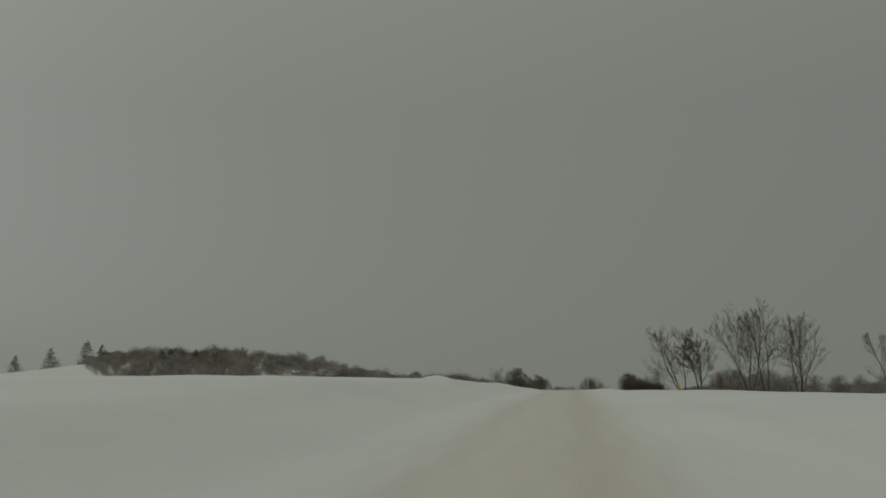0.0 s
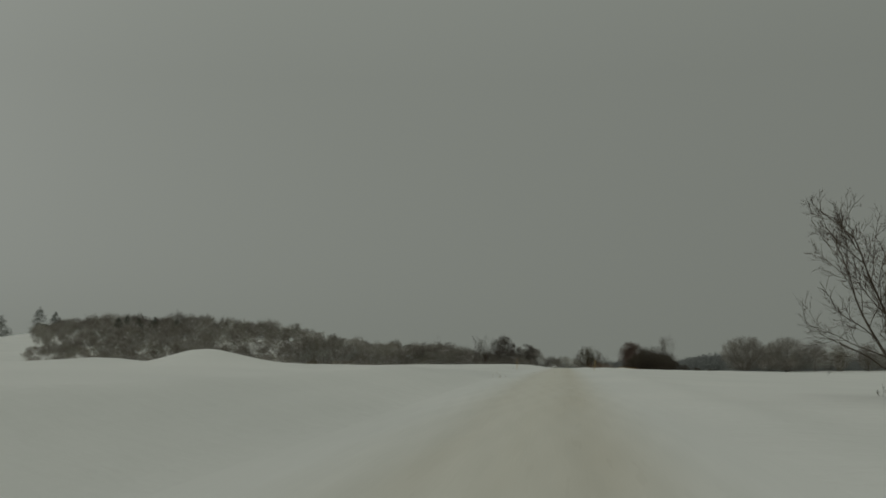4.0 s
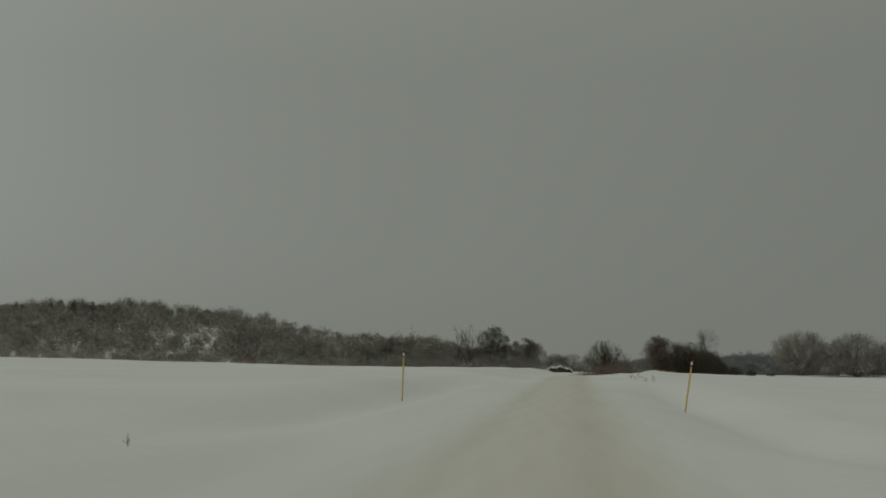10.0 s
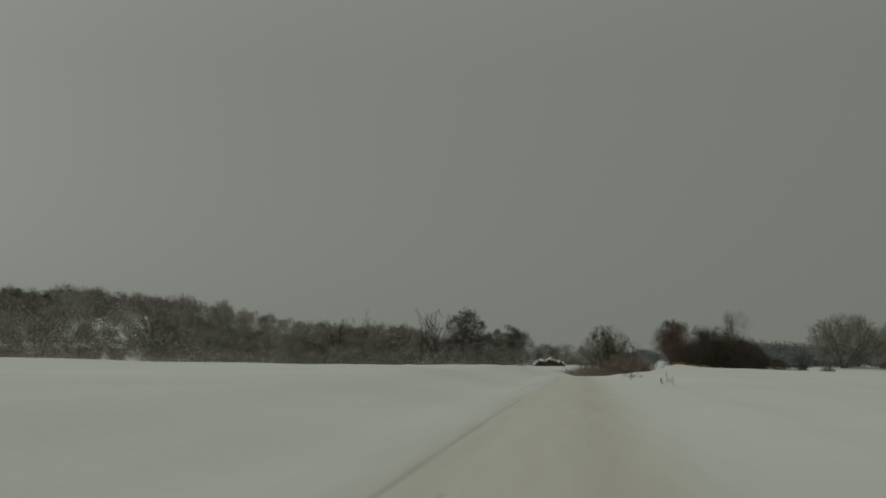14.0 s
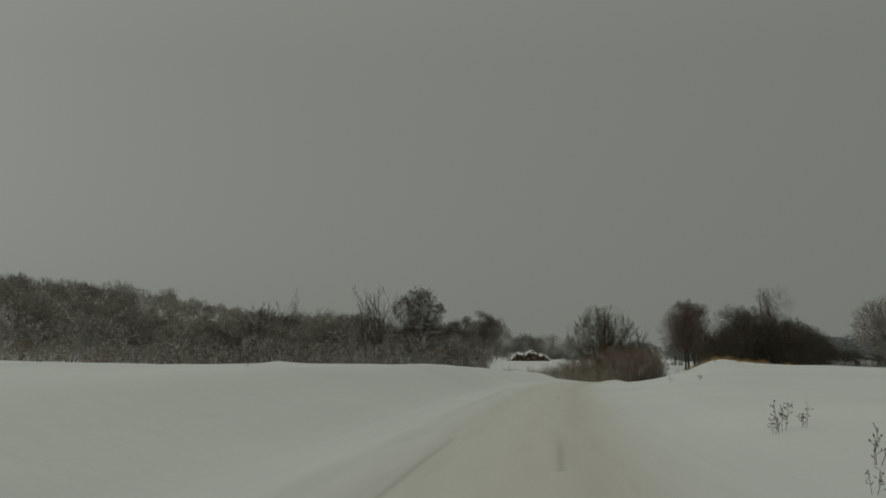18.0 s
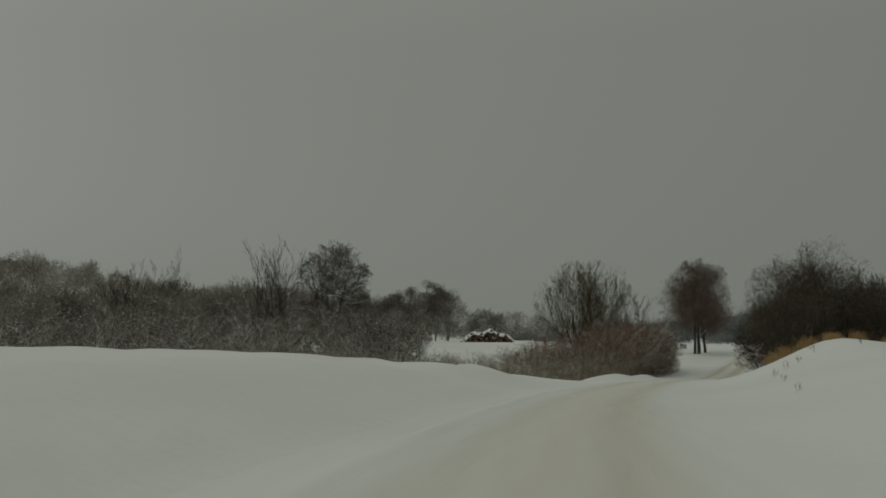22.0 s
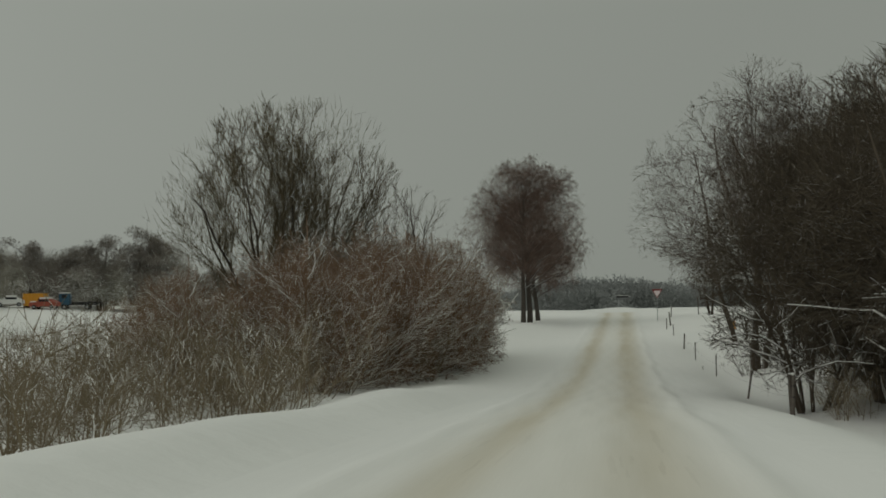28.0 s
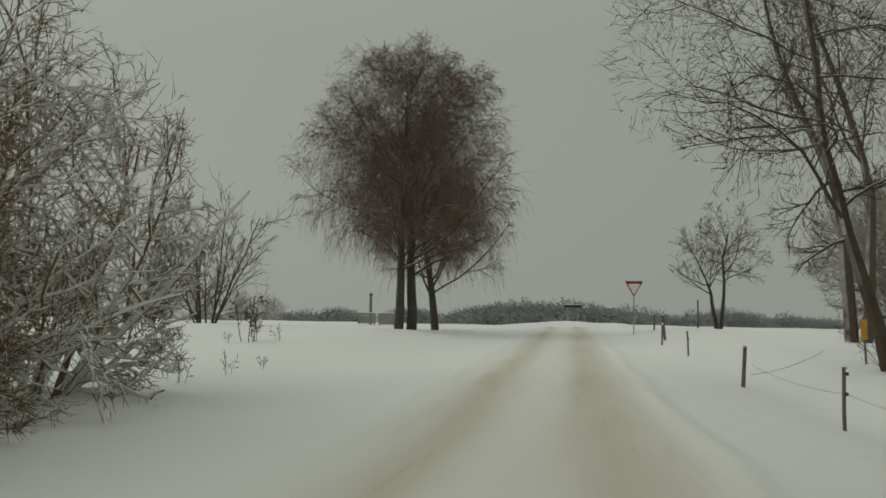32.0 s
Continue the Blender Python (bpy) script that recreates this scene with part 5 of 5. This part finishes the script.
def snow_pole(x, y, lean):
    top = new("snow_pole")
    part("stake", rod_mesh("stake", 0.032, 0.03, 1.95, M_YELLOW, 10, 0.0, -0.25), top)
    part("lower_band", rod_mesh("lower_band", 0.0335, 0.0335, 0.075, M_POLERED, 10, 0.0, 1.70), top, "dark red band")
    part("white_band", rod_mesh("white_band", 0.0335, 0.0335, 0.12, M_WHITETIP, 10, 0.0, 1.775), top, "white reflective band")
    part("tip", rod_mesh("tip", 0.0335, 0.031, 0.09, M_POLERED, 10, 0.012, 1.895), top, "dark red tip")
    top.matrix_basis = pose(x, y, gz(x, y), 0, lean, 0)
    return tagged(top, "yellow wooden snow pole banded dark red and white on top", "snow pole", "snow poles beside the road")


snow_pole(-6.25, 228.6, 1.5)
snow_pole(4.5, 227.8, 8.4)


def yield_sign(x, y, turn):
    top = new("yield_sign")
    part("pole", rod_mesh("pole", 0.03, 0.03, 3.35, M_STEEL, 12, 0.0, -0.4), top, "thin galvanised steel pole")

    def tri(w, y0, y1, drop, mat, nm):
        bm = bmesh.new()
        hgt = w * 0.866
        pts = []
        for cx, cz, a0 in ((-w / 2, hgt, 210), (0, 0, 330), (w / 2, hgt, 90)):
            c = Vector((cx, 0, cz)) + (Vector((0, 0, hgt * 2 / 3)) - Vector((cx, 0, cz))).normalized() * 0.08
            for s in range(4):
                an = radians({210: 90 + s * 40, 330: 210 + s * 40, 90: 330 + s * 40}[a0])
                pts.append(c + Vector((math.cos(an), 0, math.sin(an))) * 0.04)
        f = [bm.verts.new((p.x, y0, p.z + drop)) for p in pts]
        b = [bm.verts.new((p.x, y1, p.z + drop)) for p in pts]
        bm.faces.new(f)
        bm.faces.new(b[::-1])
        for i in range(len(f)):
            j = (i + 1) % len(f)
            bm.faces.new((f[i], b[i], b[j], f[j]))
        bmesh.ops.recalc_face_normals(bm, faces=bm.faces[:])
        return bm_mesh(nm, bm, mat)

    part("red_plate", tri(1.0, -0.055, -0.035, 2.08, M_RED, "red_plate"), top, "red-bordered triangular plate")
    part("white_field", tri(0.70, -0.061, -0.053, 2.19, M_SIGNWHITE, "white_field"), top, "pale centre of the triangle")
    for z in (2.45, 2.75):
        part("clamp", box_mesh("clamp", (0.09, 0.07, 0.035), M_STEEL, 0.006, (0, -0.01, z)), top)
    top.matrix_basis = pose(x, y, gz(x, y), 0, 0, turn)
    return tagged(top, "red and white triangular give-way sign on a steel pole in snow", "road sign")


yield_sign(43.1, 576.7, -14)


def fence_post(x, y, h, r, lean=0.0, turn=0.0, yellow=False):
    top = new("fence_post")
    rng = np.random.default_rng(int(x * 100))
    P = stems(rng, np.array([[0, 0, -0.3]]), np.array([[0, 0, 1.0]]), np.array([h + 0.3]), np.array([r]), 5, 0.012, 0, 0.9)
    v, q = tubes([P], 8)
    me = mesh_from("post", v, q, [M_POST])
    part("post", me, top)
    part("top_end", rod_mesh("top_end", r * 0.9, r * 0.85, 0.02, M_LOGEND, 8, 0, h - 0.02), top)
    cap = bmesh.new()
    bmesh.ops.create_uvsphere(cap, u_segments=8, v_segments=5, radius=1.0, matrix=Matrix.Translation((0, 0, h)) @ Matrix.Diagonal((r * 1.05, r * 1.05, r * 0.9, 1)))
    part("snow_cap", bm_mesh("snow_cap", cap, M_SNOW), top, "small cap of snow")
    for z in (0.55, 0.85):
        if z < h:
            part("insulator", box_mesh("insulator", (0.03, 0.06, 0.05), M_DARK, 0.008, (0, -r - 0.015, z)), top)
    if yellow:
        part("yellow_plate", box_mesh("yellow_plate", (0.22, 0.02, 0.32), M_ORANGE, 0.006, (0, -r - 0.03, 0.75)), top, "yellow-orange plate")
    top.matrix_basis = pose(x, y, gz(x, y), 0, lean, turn)
    return tagged(top, "weathered wooden fence post standing in the snow", "fence post", "roadside fence posts")


POSTS = [(24.9, 505.4, 1.15, 0.05, 1), (25.4, 506.6, 1.15, 0.055, -2), (26.5, 512.6, 0.95, 0.035, 9), (29.7, 524.4, 0.95, 0.028, 0), (32.2, 534.4, 0.95, 0.03, 1), (34.42, 543.0, 0.94, 0.048, 1),
         (37.0, 553.0, 0.8, 0.03, -1), (39.0, 561.0, 0.85, 0.04, 2), (40.6, 565.0, 1.1, 0.06, -6), (45.6, 580.5, 1.0, 0.05, 2), (48.5, 581.0, 1.7, 0.05, 0)]
for x, y, h, r, lean in POSTS:
    fence_post(x, y, h, r, lean)
fence_post(25.6, 499.4, 1.3, 0.07, 0, -8, True)


def wire(pts, r=0.0035):
    p = np.array(pts, float)
    n = 8
    t = np.linspace(0, 1, n * (len(p) - 1) + 1) * (len(p) - 1)
    i = np.minimum(t.astype(int), len(p) - 2)
    w = (t - i)[:, None]
    c = p[i] * (1 - w) + p[i + 1] * w
    c[:, 2] -= 0.10 * 4 * (w * (1 - w))[:, 0]
    v, q = tubes([(c[None], np.full((1, len(c)), r), None)], 5)
    ob = new("fence_wire", mesh_from("fence_wire", v, q, [M_WIRE]))
    return tagged(ob, "thin sagging fence wire strung between wooden posts", "fence wire")


wire([(x, y - 0.05, gz(x, y) + 0.55) for x, y in ((25.4, 506.6), (26.5, 512.6), (29.7, 524.4), (32.2, 534.4), (34.6, 543.0))])
wire([(34.6, 543.0, gz(34.6, 543.0) + 0.32), (36.6, 543.4, gz(36.6, 543.4) + 0.5)], 0.006)
wire([(24.9, 505.4, gz(24.9, 505.4) + 1.0), (29.0, 502.5, gz(29.0, 502.5) + 0.95)], 0.006)


def plank_hurdle(x, y, w, h, turn):
    top = new("slatted_hurdle")
    for sx in (-1, 1):
        part("upright", box_mesh("upright", (0.07, 0.07, h + 0.3), M_BENCH, 0.008, (sx * (w / 2 - 0.04), 0.06, h / 2 - 0.15)), top)
    n = 4
    for k in range(n):
        part("slat", box_mesh("slat", (w, 0.03, h / n - 0.04), M_BENCH, 0.006, (0, 0, 0.08 + (k + 0.5) * h / n)), top)
    part("snow_ridge", box_mesh("snow_ridge", (w, 0.10, 0.05), M_SNOW, 0.02, (0, 0.02, h + 0.10)), top, "thin ridge of snow along the top")
    top.matrix_basis = pose(x, y, gz(x, y), 0, 0, turn)
    return tagged(top, "low grey slatted timber hurdle topped with snow by the birches", "timber hurdle", "hurdles by the birches")


top = new("orange_marker")
part("stake", rod_mesh("stake", 0.025, 0.022, 0.75, M_POST, 8, 0, -0.25), top)
part("plate", box_mesh("plate", (0.22, 0.03, 0.36), M_ORANGE, 0.008, (0, -0.04, 0.26)), top, "orange plastic plate")
top.matrix_basis = pose(10.1, 104.4, gz(10.1, 104.4), 0, 5, 8)
tagged(top, "small orange plate on a stake at the foot of a tree", "marker")
top = new("yellow_marker")
part("stake", rod_mesh("stake", 0.03, 0.025, 1.45, M_POST, 8, 0, -0.3), top)
part("plate", box_mesh("plate", (0.16, 0.025, 0.5), M_ORANGE, 0.008, (0, -0.045, 0.85)), top, "yellow-orange plastic plate")
top.matrix_basis = pose(38.2, 544.3, gz(38.2, 544.3), 0, -4, -12)
tagged(top, "yellow-orange plate on a short stake in the snow", "marker")
plank_hurdle(30.4, 599.5, 1.3, 0.8, 6)
plank_hurdle(31.7, 598.0, 1.15, 0.85, -10)
top = new("marker_post")
part("shaft", rod_mesh("shaft", 0.11, 0.09, 2.6, M_POST, 8, 0, -0.3), top)
part("collar", rod_mesh("collar", 0.12, 0.12, 0.1, M_DARK, 8, 0, 2.15), top)
top.matrix_basis = pose(30.75, 600.4, gz(30.75, 600.4))
tagged(top, "stout grey wooden marker post beside the slatted hurdles", "post")


def direction_sign(x, y, turn):
    top = new("direction_sign")
    for sx in (-0.45, 0.45):
        part("leg", rod_mesh("leg", 0.035, 0.035, 1.95, M_STEEL, 8, 0, -0.3 + 0.0), top).location = (sx, 0, 0)
    part("panel", box_mesh("panel", (1.5, 0.03, 0.24), M_DARK, 0.006, (0, -0.05, 1.6)), top, "dark narrow sign panel seen from behind")
    part("snow_strip", box_mesh("snow_strip", (1.5, 0.06, 0.04), M_SNOW, 0.015, (0, -0.05, 1.74)), top, "strip of snow")
    top.matrix_basis = pose(x, y, gz(x, y), 0, 0, turn)
    return tagged(top, "low dark direction sign on two steel legs across the junction", "road sign")


direction_sign(49.8, 613.5, -14)


# ---- log pile and the parked machines beyond the low field ----
def log_pile(x, y):
    top = new("log_pile")
    rng = random.Random(3)
    r = 0.24
    log = bmesh.new()
    bmesh.ops.create_cone(log, cap_ends=True, segments=9, radius1=r, radius2=r * 0.95, depth=3.2, matrix=Matrix.Rotation(radians(90), 4, "X"))
    me = bpy.data.meshes.new("log")
    log.to_mesh(me)
    log.free()
    me.materials.append(M_LOGBARK)
    me.materials.append(M_LOGEND)
    for p in me.polygons:
        p.material_index = 1 if len(p.vertices) > 4 else 0
    def heap(u):
        return 2.75 * np.clip(1 - np.abs(u + 0.05) ** 2.6, 0, None) * (0.86 + 0.14 * np.sin(u * 9 + 1)) + 0.2
    for row in range(7):
        for i in range(26):
            u = -1 + (i + 0.5) / 13 + rng.uniform(-0.02, 0.02)
            z = r + row * r * 1.72
            if z > float(heap(u)) - 0.15:
                continue
            ob = new("log", me)
            ob.parent = top
            s = rng.uniform(0.7, 1.25)
            ob.matrix_basis = pose(u * 6.2, rng.uniform(-0.5, 0.35), z + rng.uniform(-0.05, 0.05), rng.uniform(-7, 7), rng.uniform(0, 360), rng.uniform(-16, 16)) @ Matrix.Diagonal((s, 1, s, 1))
    us, vs = np.linspace(-1, 1, 91), np.linspace(-1, 1, 21)
    U, Vv = np.meshgrid(us, vs, indexing="ij")
    lump = np.array([[0.34 * noise.noise(Vector((a * 7, b * 2.0, 0))) + 0.2 * noise.noise(Vector((a * 19, b * 4, 3))) for b in vs] for a in us])
    rag = np.array([noise.noise(Vector((a * 9, 7.0, 0))) for a in us])[:, None] * 0.55
    Z = heap(U) + 0.08 + lump - 0.9 * np.clip(np.abs(Vv) - 0.55, 0, None) ** 1.3 * 2
    pts = np.stack([U * 6.2, np.where(Vv < 0, Vv * (1.75 + rag), Vv * 1.4) + 0.1, Z], -1).reshape(-1, 3)
    part("snow_cover", mesh_from("snow_cover", pts, grid_faces(91, 21), [M_SNOW], smooth=True), top, "thick uneven cover of snow")
    top.matrix_basis = pose(x, y, gz(x, y) - 0.05, 0, 0, 8)
    return tagged(top, "long pile of sawn logs under a thick cover of snow", "log pile")


log_pile(-4.3, 654.0)


def snow_stack(x, y, w, h):
    top = new("covered_stack")
    part("stack", box_mesh("stack", (w, 2.2, h), M_SHED, 0.04, (0, 0, h / 2)), top)
    for k in range(3):
        part("batten", box_mesh("batten", (0.08, 0.05, h), M_LOGBARK, 0.01, (-w / 2 + (k + 0.5) * w / 3, -1.13, h / 2)), top)
    part("snow_cover", box_mesh("snow_cover", (w + 0.4, 2.7, 0.75), M_SNOW, 0.3, (0, 0, h + 0.12)), top, "rounded cover of snow")
    top.matrix_basis = pose(x, y, gz(x, y), 0, 0, 5)
    return tagged(top, "low grey timber stack under a rounded cover of snow", "timber stack", "stacks at the field's end")


snow_stack(-25.5, 652.0, 4.6, 0.7)
snow_stack(-19.0, 653.0, 3.6, 0.65)


def wheel(top, x, y, r, w=0.22):
    me = rod_mesh("tyre", r, r, w, M_DARK, 16, 0.03, -w / 2)
    t = part("wheel", me, top)
    t.matrix_basis = pose(x, y, r, 90, 0, 0)
    part("rim", rod_mesh("rim", r * 0.55, r * 0.5, w * 1.06, M_STEEL, 12, 0.01, -w * 0.53), t)
    return t


def car(x, y, turn, body_mat, label, snow=True):
    top = new("car")
    bm = bmesh.new()
    prof = [(-2.0, 0.35), (-2.05, 0.75), (-1.9, 0.95), (-1.0, 1.02), (-0.45, 1.42), (0.9, 1.45), (1.75, 1.0), (2.0, 0.9), (2.05, 0.4)]
    rings = []
    for yy, s in ((-0.8, 0.96), (-0.72, 1.0), (0.72, 1.0), (0.8, 0.96)):
        rings.append([bm.verts.new((px * (0.98 if abs(yy) > 0.75 else 1), yy, 0.35 + (pz - 0.35) * s)) for px, pz in prof])
    for a, b in zip(rings, rings[1:]):
        for i in range(len(prof)):
            j = (i + 1) % len(prof)
            bm.faces.new((a[i], b[i], b[j], a[j]))
    bm.faces.new(rings[0][::-1])
    bm.faces.new(rings[-1])
    bmesh.ops.recalc_face_normals(bm, faces=bm.faces[:])
    part("body", bm_mesh("car_body", bm, body_mat), top)
    for sy in (-0.81, 0.81):
        part("side_window", box_mesh("side_window", (1.5, 0.02, 0.3), M_GLASS, 0.004, (0.2, sy, 1.2)), top)
        for sx in (-1.25, 1.25):
            wheel(top, sx, sy * 0.95, 0.31)
    part("windscreen", box_mesh("windscreen", (0.02, 1.3, 0.5), M_GLASS, 0.004, (-0.74, 0, 1.24)), top).rotation_euler = (0, 0, 0)
    if snow:
        part("snow_roof", box_mesh("snow_roof", (1.6, 1.5, 0.25), M_SNOW, 0.1, (0.25, 0, 1.53)), top, "rounded layer of snow")
        part("snow_bonnet", box_mesh("snow_bonnet", (1.0, 1.45, 0.18), M_SNOW, 0.07, (-1.45, 0, 1.05)), top, "layer of snow")
    top.matrix_basis = pose(x, y, gz(x, y), 0, 0, turn)
    return tagged(top, label, "car", "parked vehicles")


car(-32.6, 640.0, 15, M_WHITETIP, "white parked car buried under rounded snow")
car(-27.3, 638.4, -10, M_REDPAINT, "faded red parked car with a snowy roof")


def container(x, y, turn):
    top = new("waste_container")
    part("shell", box_mesh("shell", (3.0, 1.9, 1.75), M_ORANGE, 0.03, (0, 0, 1.05)), top)
    for k in range(6):
        part("rib", box_mesh("rib", (0.09, 0.08, 1.6), M_ORANGE, 0.01, (-1.3 + k * 0.52, -0.98, 1.0)), top)
    part("rim", box_mesh("rim", (3.12, 2.02, 0.10), M_ORANGE, 0.02, (0, 0, 1.92)), top)
    for sx in (-1.2, 1.2):
        part("skid", box_mesh("skid", (0.15, 1.9, 0.2), M_DARK, 0.02, (sx, 0, 0.08)), top)
    top.matrix_basis = pose(x, y, gz(x, y), 0, 0, turn)
    return tagged(top, "bright orange steel container standing in the snow", "container")


container(-29.2, 640.8, -6)


def flatbed(x, y, turn):
    top = new("flatbed_truck")
    part("cab", box_mesh("cab", (1.5, 2.0, 1.7), M_BLUE, 0.12, (-1.6, 0, 1.55)), top, "blue painted cab")
    part("cab_window", box_mesh("cab_window", (0.7, 0.03, 0.55), M_GLASS, 0.01, (-1.6, -1.0, 1.95)), top)
    part("chassis", box_mesh("chassis", (5.2, 0.9, 0.22), M_DARK, 0.02, (0.4, 0, 0.75)), top)
    part("bed", box_mesh("bed", (3.7, 2.1, 0.25), M_DARK, 0.02, (1.2, 0, 1.0)), top, "dark low loading bed")
    part("snow_roof", box_mesh("snow_roof", (1.4, 1.9, 0.18), M_SNOW, 0.07, (-1.6, 0, 2.46)), top, "layer of snow")
    for sx in (-1.6, 1.6):
        for sy in (-0.9, 0.9):
            wheel(top, sx, sy, 0.42)
    top.matrix_basis = pose(x, y, gz(x, y), 0, 0, turn)
    return tagged(top, "small flatbed truck with a blue cab and dark bed", "truck", "parked vehicles")


flatbed(-23.6, 641.5, 4)


# ---- grasses, weeds and small things in the snow ----
def grass_tuft(seed, n=260, w=0.8, h=1.0, mat=M_GRASS, name="dry_grass", bend=-0.12):
    rng = np.random.default_rng(seed)
    base = np.stack([rng.normal(0, w / 2, n), rng.normal(0, w / 3, n), np.full(n, -0.1)], -1)
    way = np.stack([rng.normal(0.25, 0.35, n), rng.normal(0, 0.3, n), np.ones(n)], -1)
    T = stems(rng, base, way, h * rng.uniform(0.6, 1.2, n), rng.uniform(0.006, 0.011, n), 4, 0.12, bend, 0.3)
    v, q = tubes([T], 3)
    return new(name, mesh_from(name, v, q, [mat]))


tufts = [grass_tuft(300 + i) for i in range(2)]
for i, (x, y, sz) in enumerate(((18.4, 466.8, 0.85), (19.9, 467.4, 0.75), (21.6, 467.4, 0.6), (22.9, 466.8, 0.5), (24.6, 467.4, 0.5), (17.5, 466.2, 0.7), (20.6, 465.6, 0.6), (26.4, 467.2, 0.4), (21.4, 463.0, 0.6), (19.9, 462.2, 0.5), (23.4, 463.2, 0.55), (25.2, 463.4, 0.6), (22.0, 459.6, 0.35), (24.0, 460.4, 0.35), (28.4, 465.4, 0.4))):
    if i < 2:
        b = put(tufts[i], x, y, 0, sz)
    else:
        b = tufts[i % 2].copy()
        scene.collection.objects.link(b)
        put(b, x, y, rnd.uniform(0, 360), sz)
    tagged(b, "clump of long dry ochre grass on a snowy bank", "dry grass", "dry grass on the bank")


def weed(seed, h, n=3):
    rng = np.random.default_rng(seed)
    a = rng.uniform(0, 6.283, n)
    base = np.stack([np.cos(a) * 0.06, np.sin(a) * 0.06, np.full(n, -0.08)], -1)
    way = np.stack([np.cos(a) * 0.25, np.sin(a) * 0.25, np.ones(n)], -1)
    T = stems(rng, base, way, h * rng.uniform(0.6, 1.1, n), np.full(n, 0.007), 4, 0.1, 0.02, 0.5)
    L = shoots(rng, T, 6, 0.3, 50, 2, 0.2, 0.0, 0.35, 0.7, minr=0.005)
    S = shoots(rng, L, 3, 0.35, 50, 1, 0.2, 0.0, 0.5, 1.6, minr=0.012)
    return tree_from("dead_weed", ([T], [L], [S]), (M_WEED, M_WEED, M_WEED), (3, 3, 3))


weeds = [weed(400 + i, 0.6) for i in range(4)]
WEEDS = [(5.4, 356.4, 0.70), (5.6, 356.8, 0.9), (6.05, 357.2, 0.70), (5.55, 351.2, 0.8), (5.8, 350.9, 0.8), (4.8, 348.6, 0.45), (5.8, 346.9, 0.78), (6.1, 347.3, 0.60), (5.2, 343.0, 0.6), (5.0, 341.5, 0.7), (5.6, 276.3, 1.0), (5.1, 277.0, 0.7), (5.5, 264.3, 0.9), (6.2, 266.0, 0.6),
         (5.4, 320.0, 1.0), (5.9, 321.0, 0.8), (6.4, 283.0, 0.6), (7.5, 285.0, 0.6), (-5.5, 199.9, 0.3), (17.0, 455.0, 0.9), (15.5, 452.0, 0.8), (14.2, 449.0, 0.7), (18.5, 452.5, 0.9), (13.0, 446.0, 0.6), (12.0, 440.0, 0.6), (10.5, 432.0, 0.5), (9.0, 418.0, 0.7),
         (8.5, 402.0, 0.6), (9.4, 396.0, 0.8), (23.0, 552.5, 2.6), (23.2, 552.9, 1.9), (23.9, 553.5, 0.9), (22.4, 552.0, 0.8), (22.0, 541.0, 1.0), (21.4, 540.0, 0.9), (22.8, 543.5, 0.9), (23.5, 545.5, 0.8), (31.5, 528.5, 0.5), (28.5, 513.5, 0.5), (29.5, 514.5, 0.6), (30.0, 527.0, 0.5), (-8.0, 372.0, 0.5), (9.5, 106.0, 0.6), (11.5, 104.0, 0.7)]
for i, (x, y, sz) in enumerate(WEEDS):
    b = put(weeds[i], x, y, 0, sz) if i < 4 else again(weeds[i % 4], x, y, rnd.uniform(0, 360), sz)
    tagged(b, "withered dark weed stalk sticking out of the snow", "weed", "weeds in the snow")


def clod(seed, r):
    rng = np.random.default_rng(seed)
    bm = bmesh.new()
    bmesh.ops.create_icosphere(bm, subdivisions=2, radius=r)
    for v in bm.verts:
        v.co *= 1 + 0.35 * noise.noise(v.co * (2.5 / r) + Vector((seed, 0, 0)))
        v.co.z *= 0.6
    return bm_mesh("snow_clod", bm, M_CLOD)


CLODS = [(-4.5, 151.6), (-4.3, 148.5), (-4.1, 146.5), (-3.9, 144.5), (-4.2, 142.8), (-3.7, 141.5), (-3.3, 140.1), (-3.6, 138.6), (-3.5, 138.1), (-3.9, 137.0), (-5.0, 147.0), (-5.4, 143.0)]
cl = [clod(i, 0.045) for i in range(3)]
for i, (x, y) in enumerate(CLODS):
    ob = new("snow_clod", cl[i % 3])
    s = rnd.uniform(0.5, 1.2)
    ob.matrix_basis = pose(x, y, gz(x, y) + 0.01, 0, 0, rnd.uniform(0, 360)) @ Matrix.Diagonal((s, s, s, 1))
    tagged(ob, "small dirty clod of thrown-up snow on the verge", "snow clod", "clods on the verge")
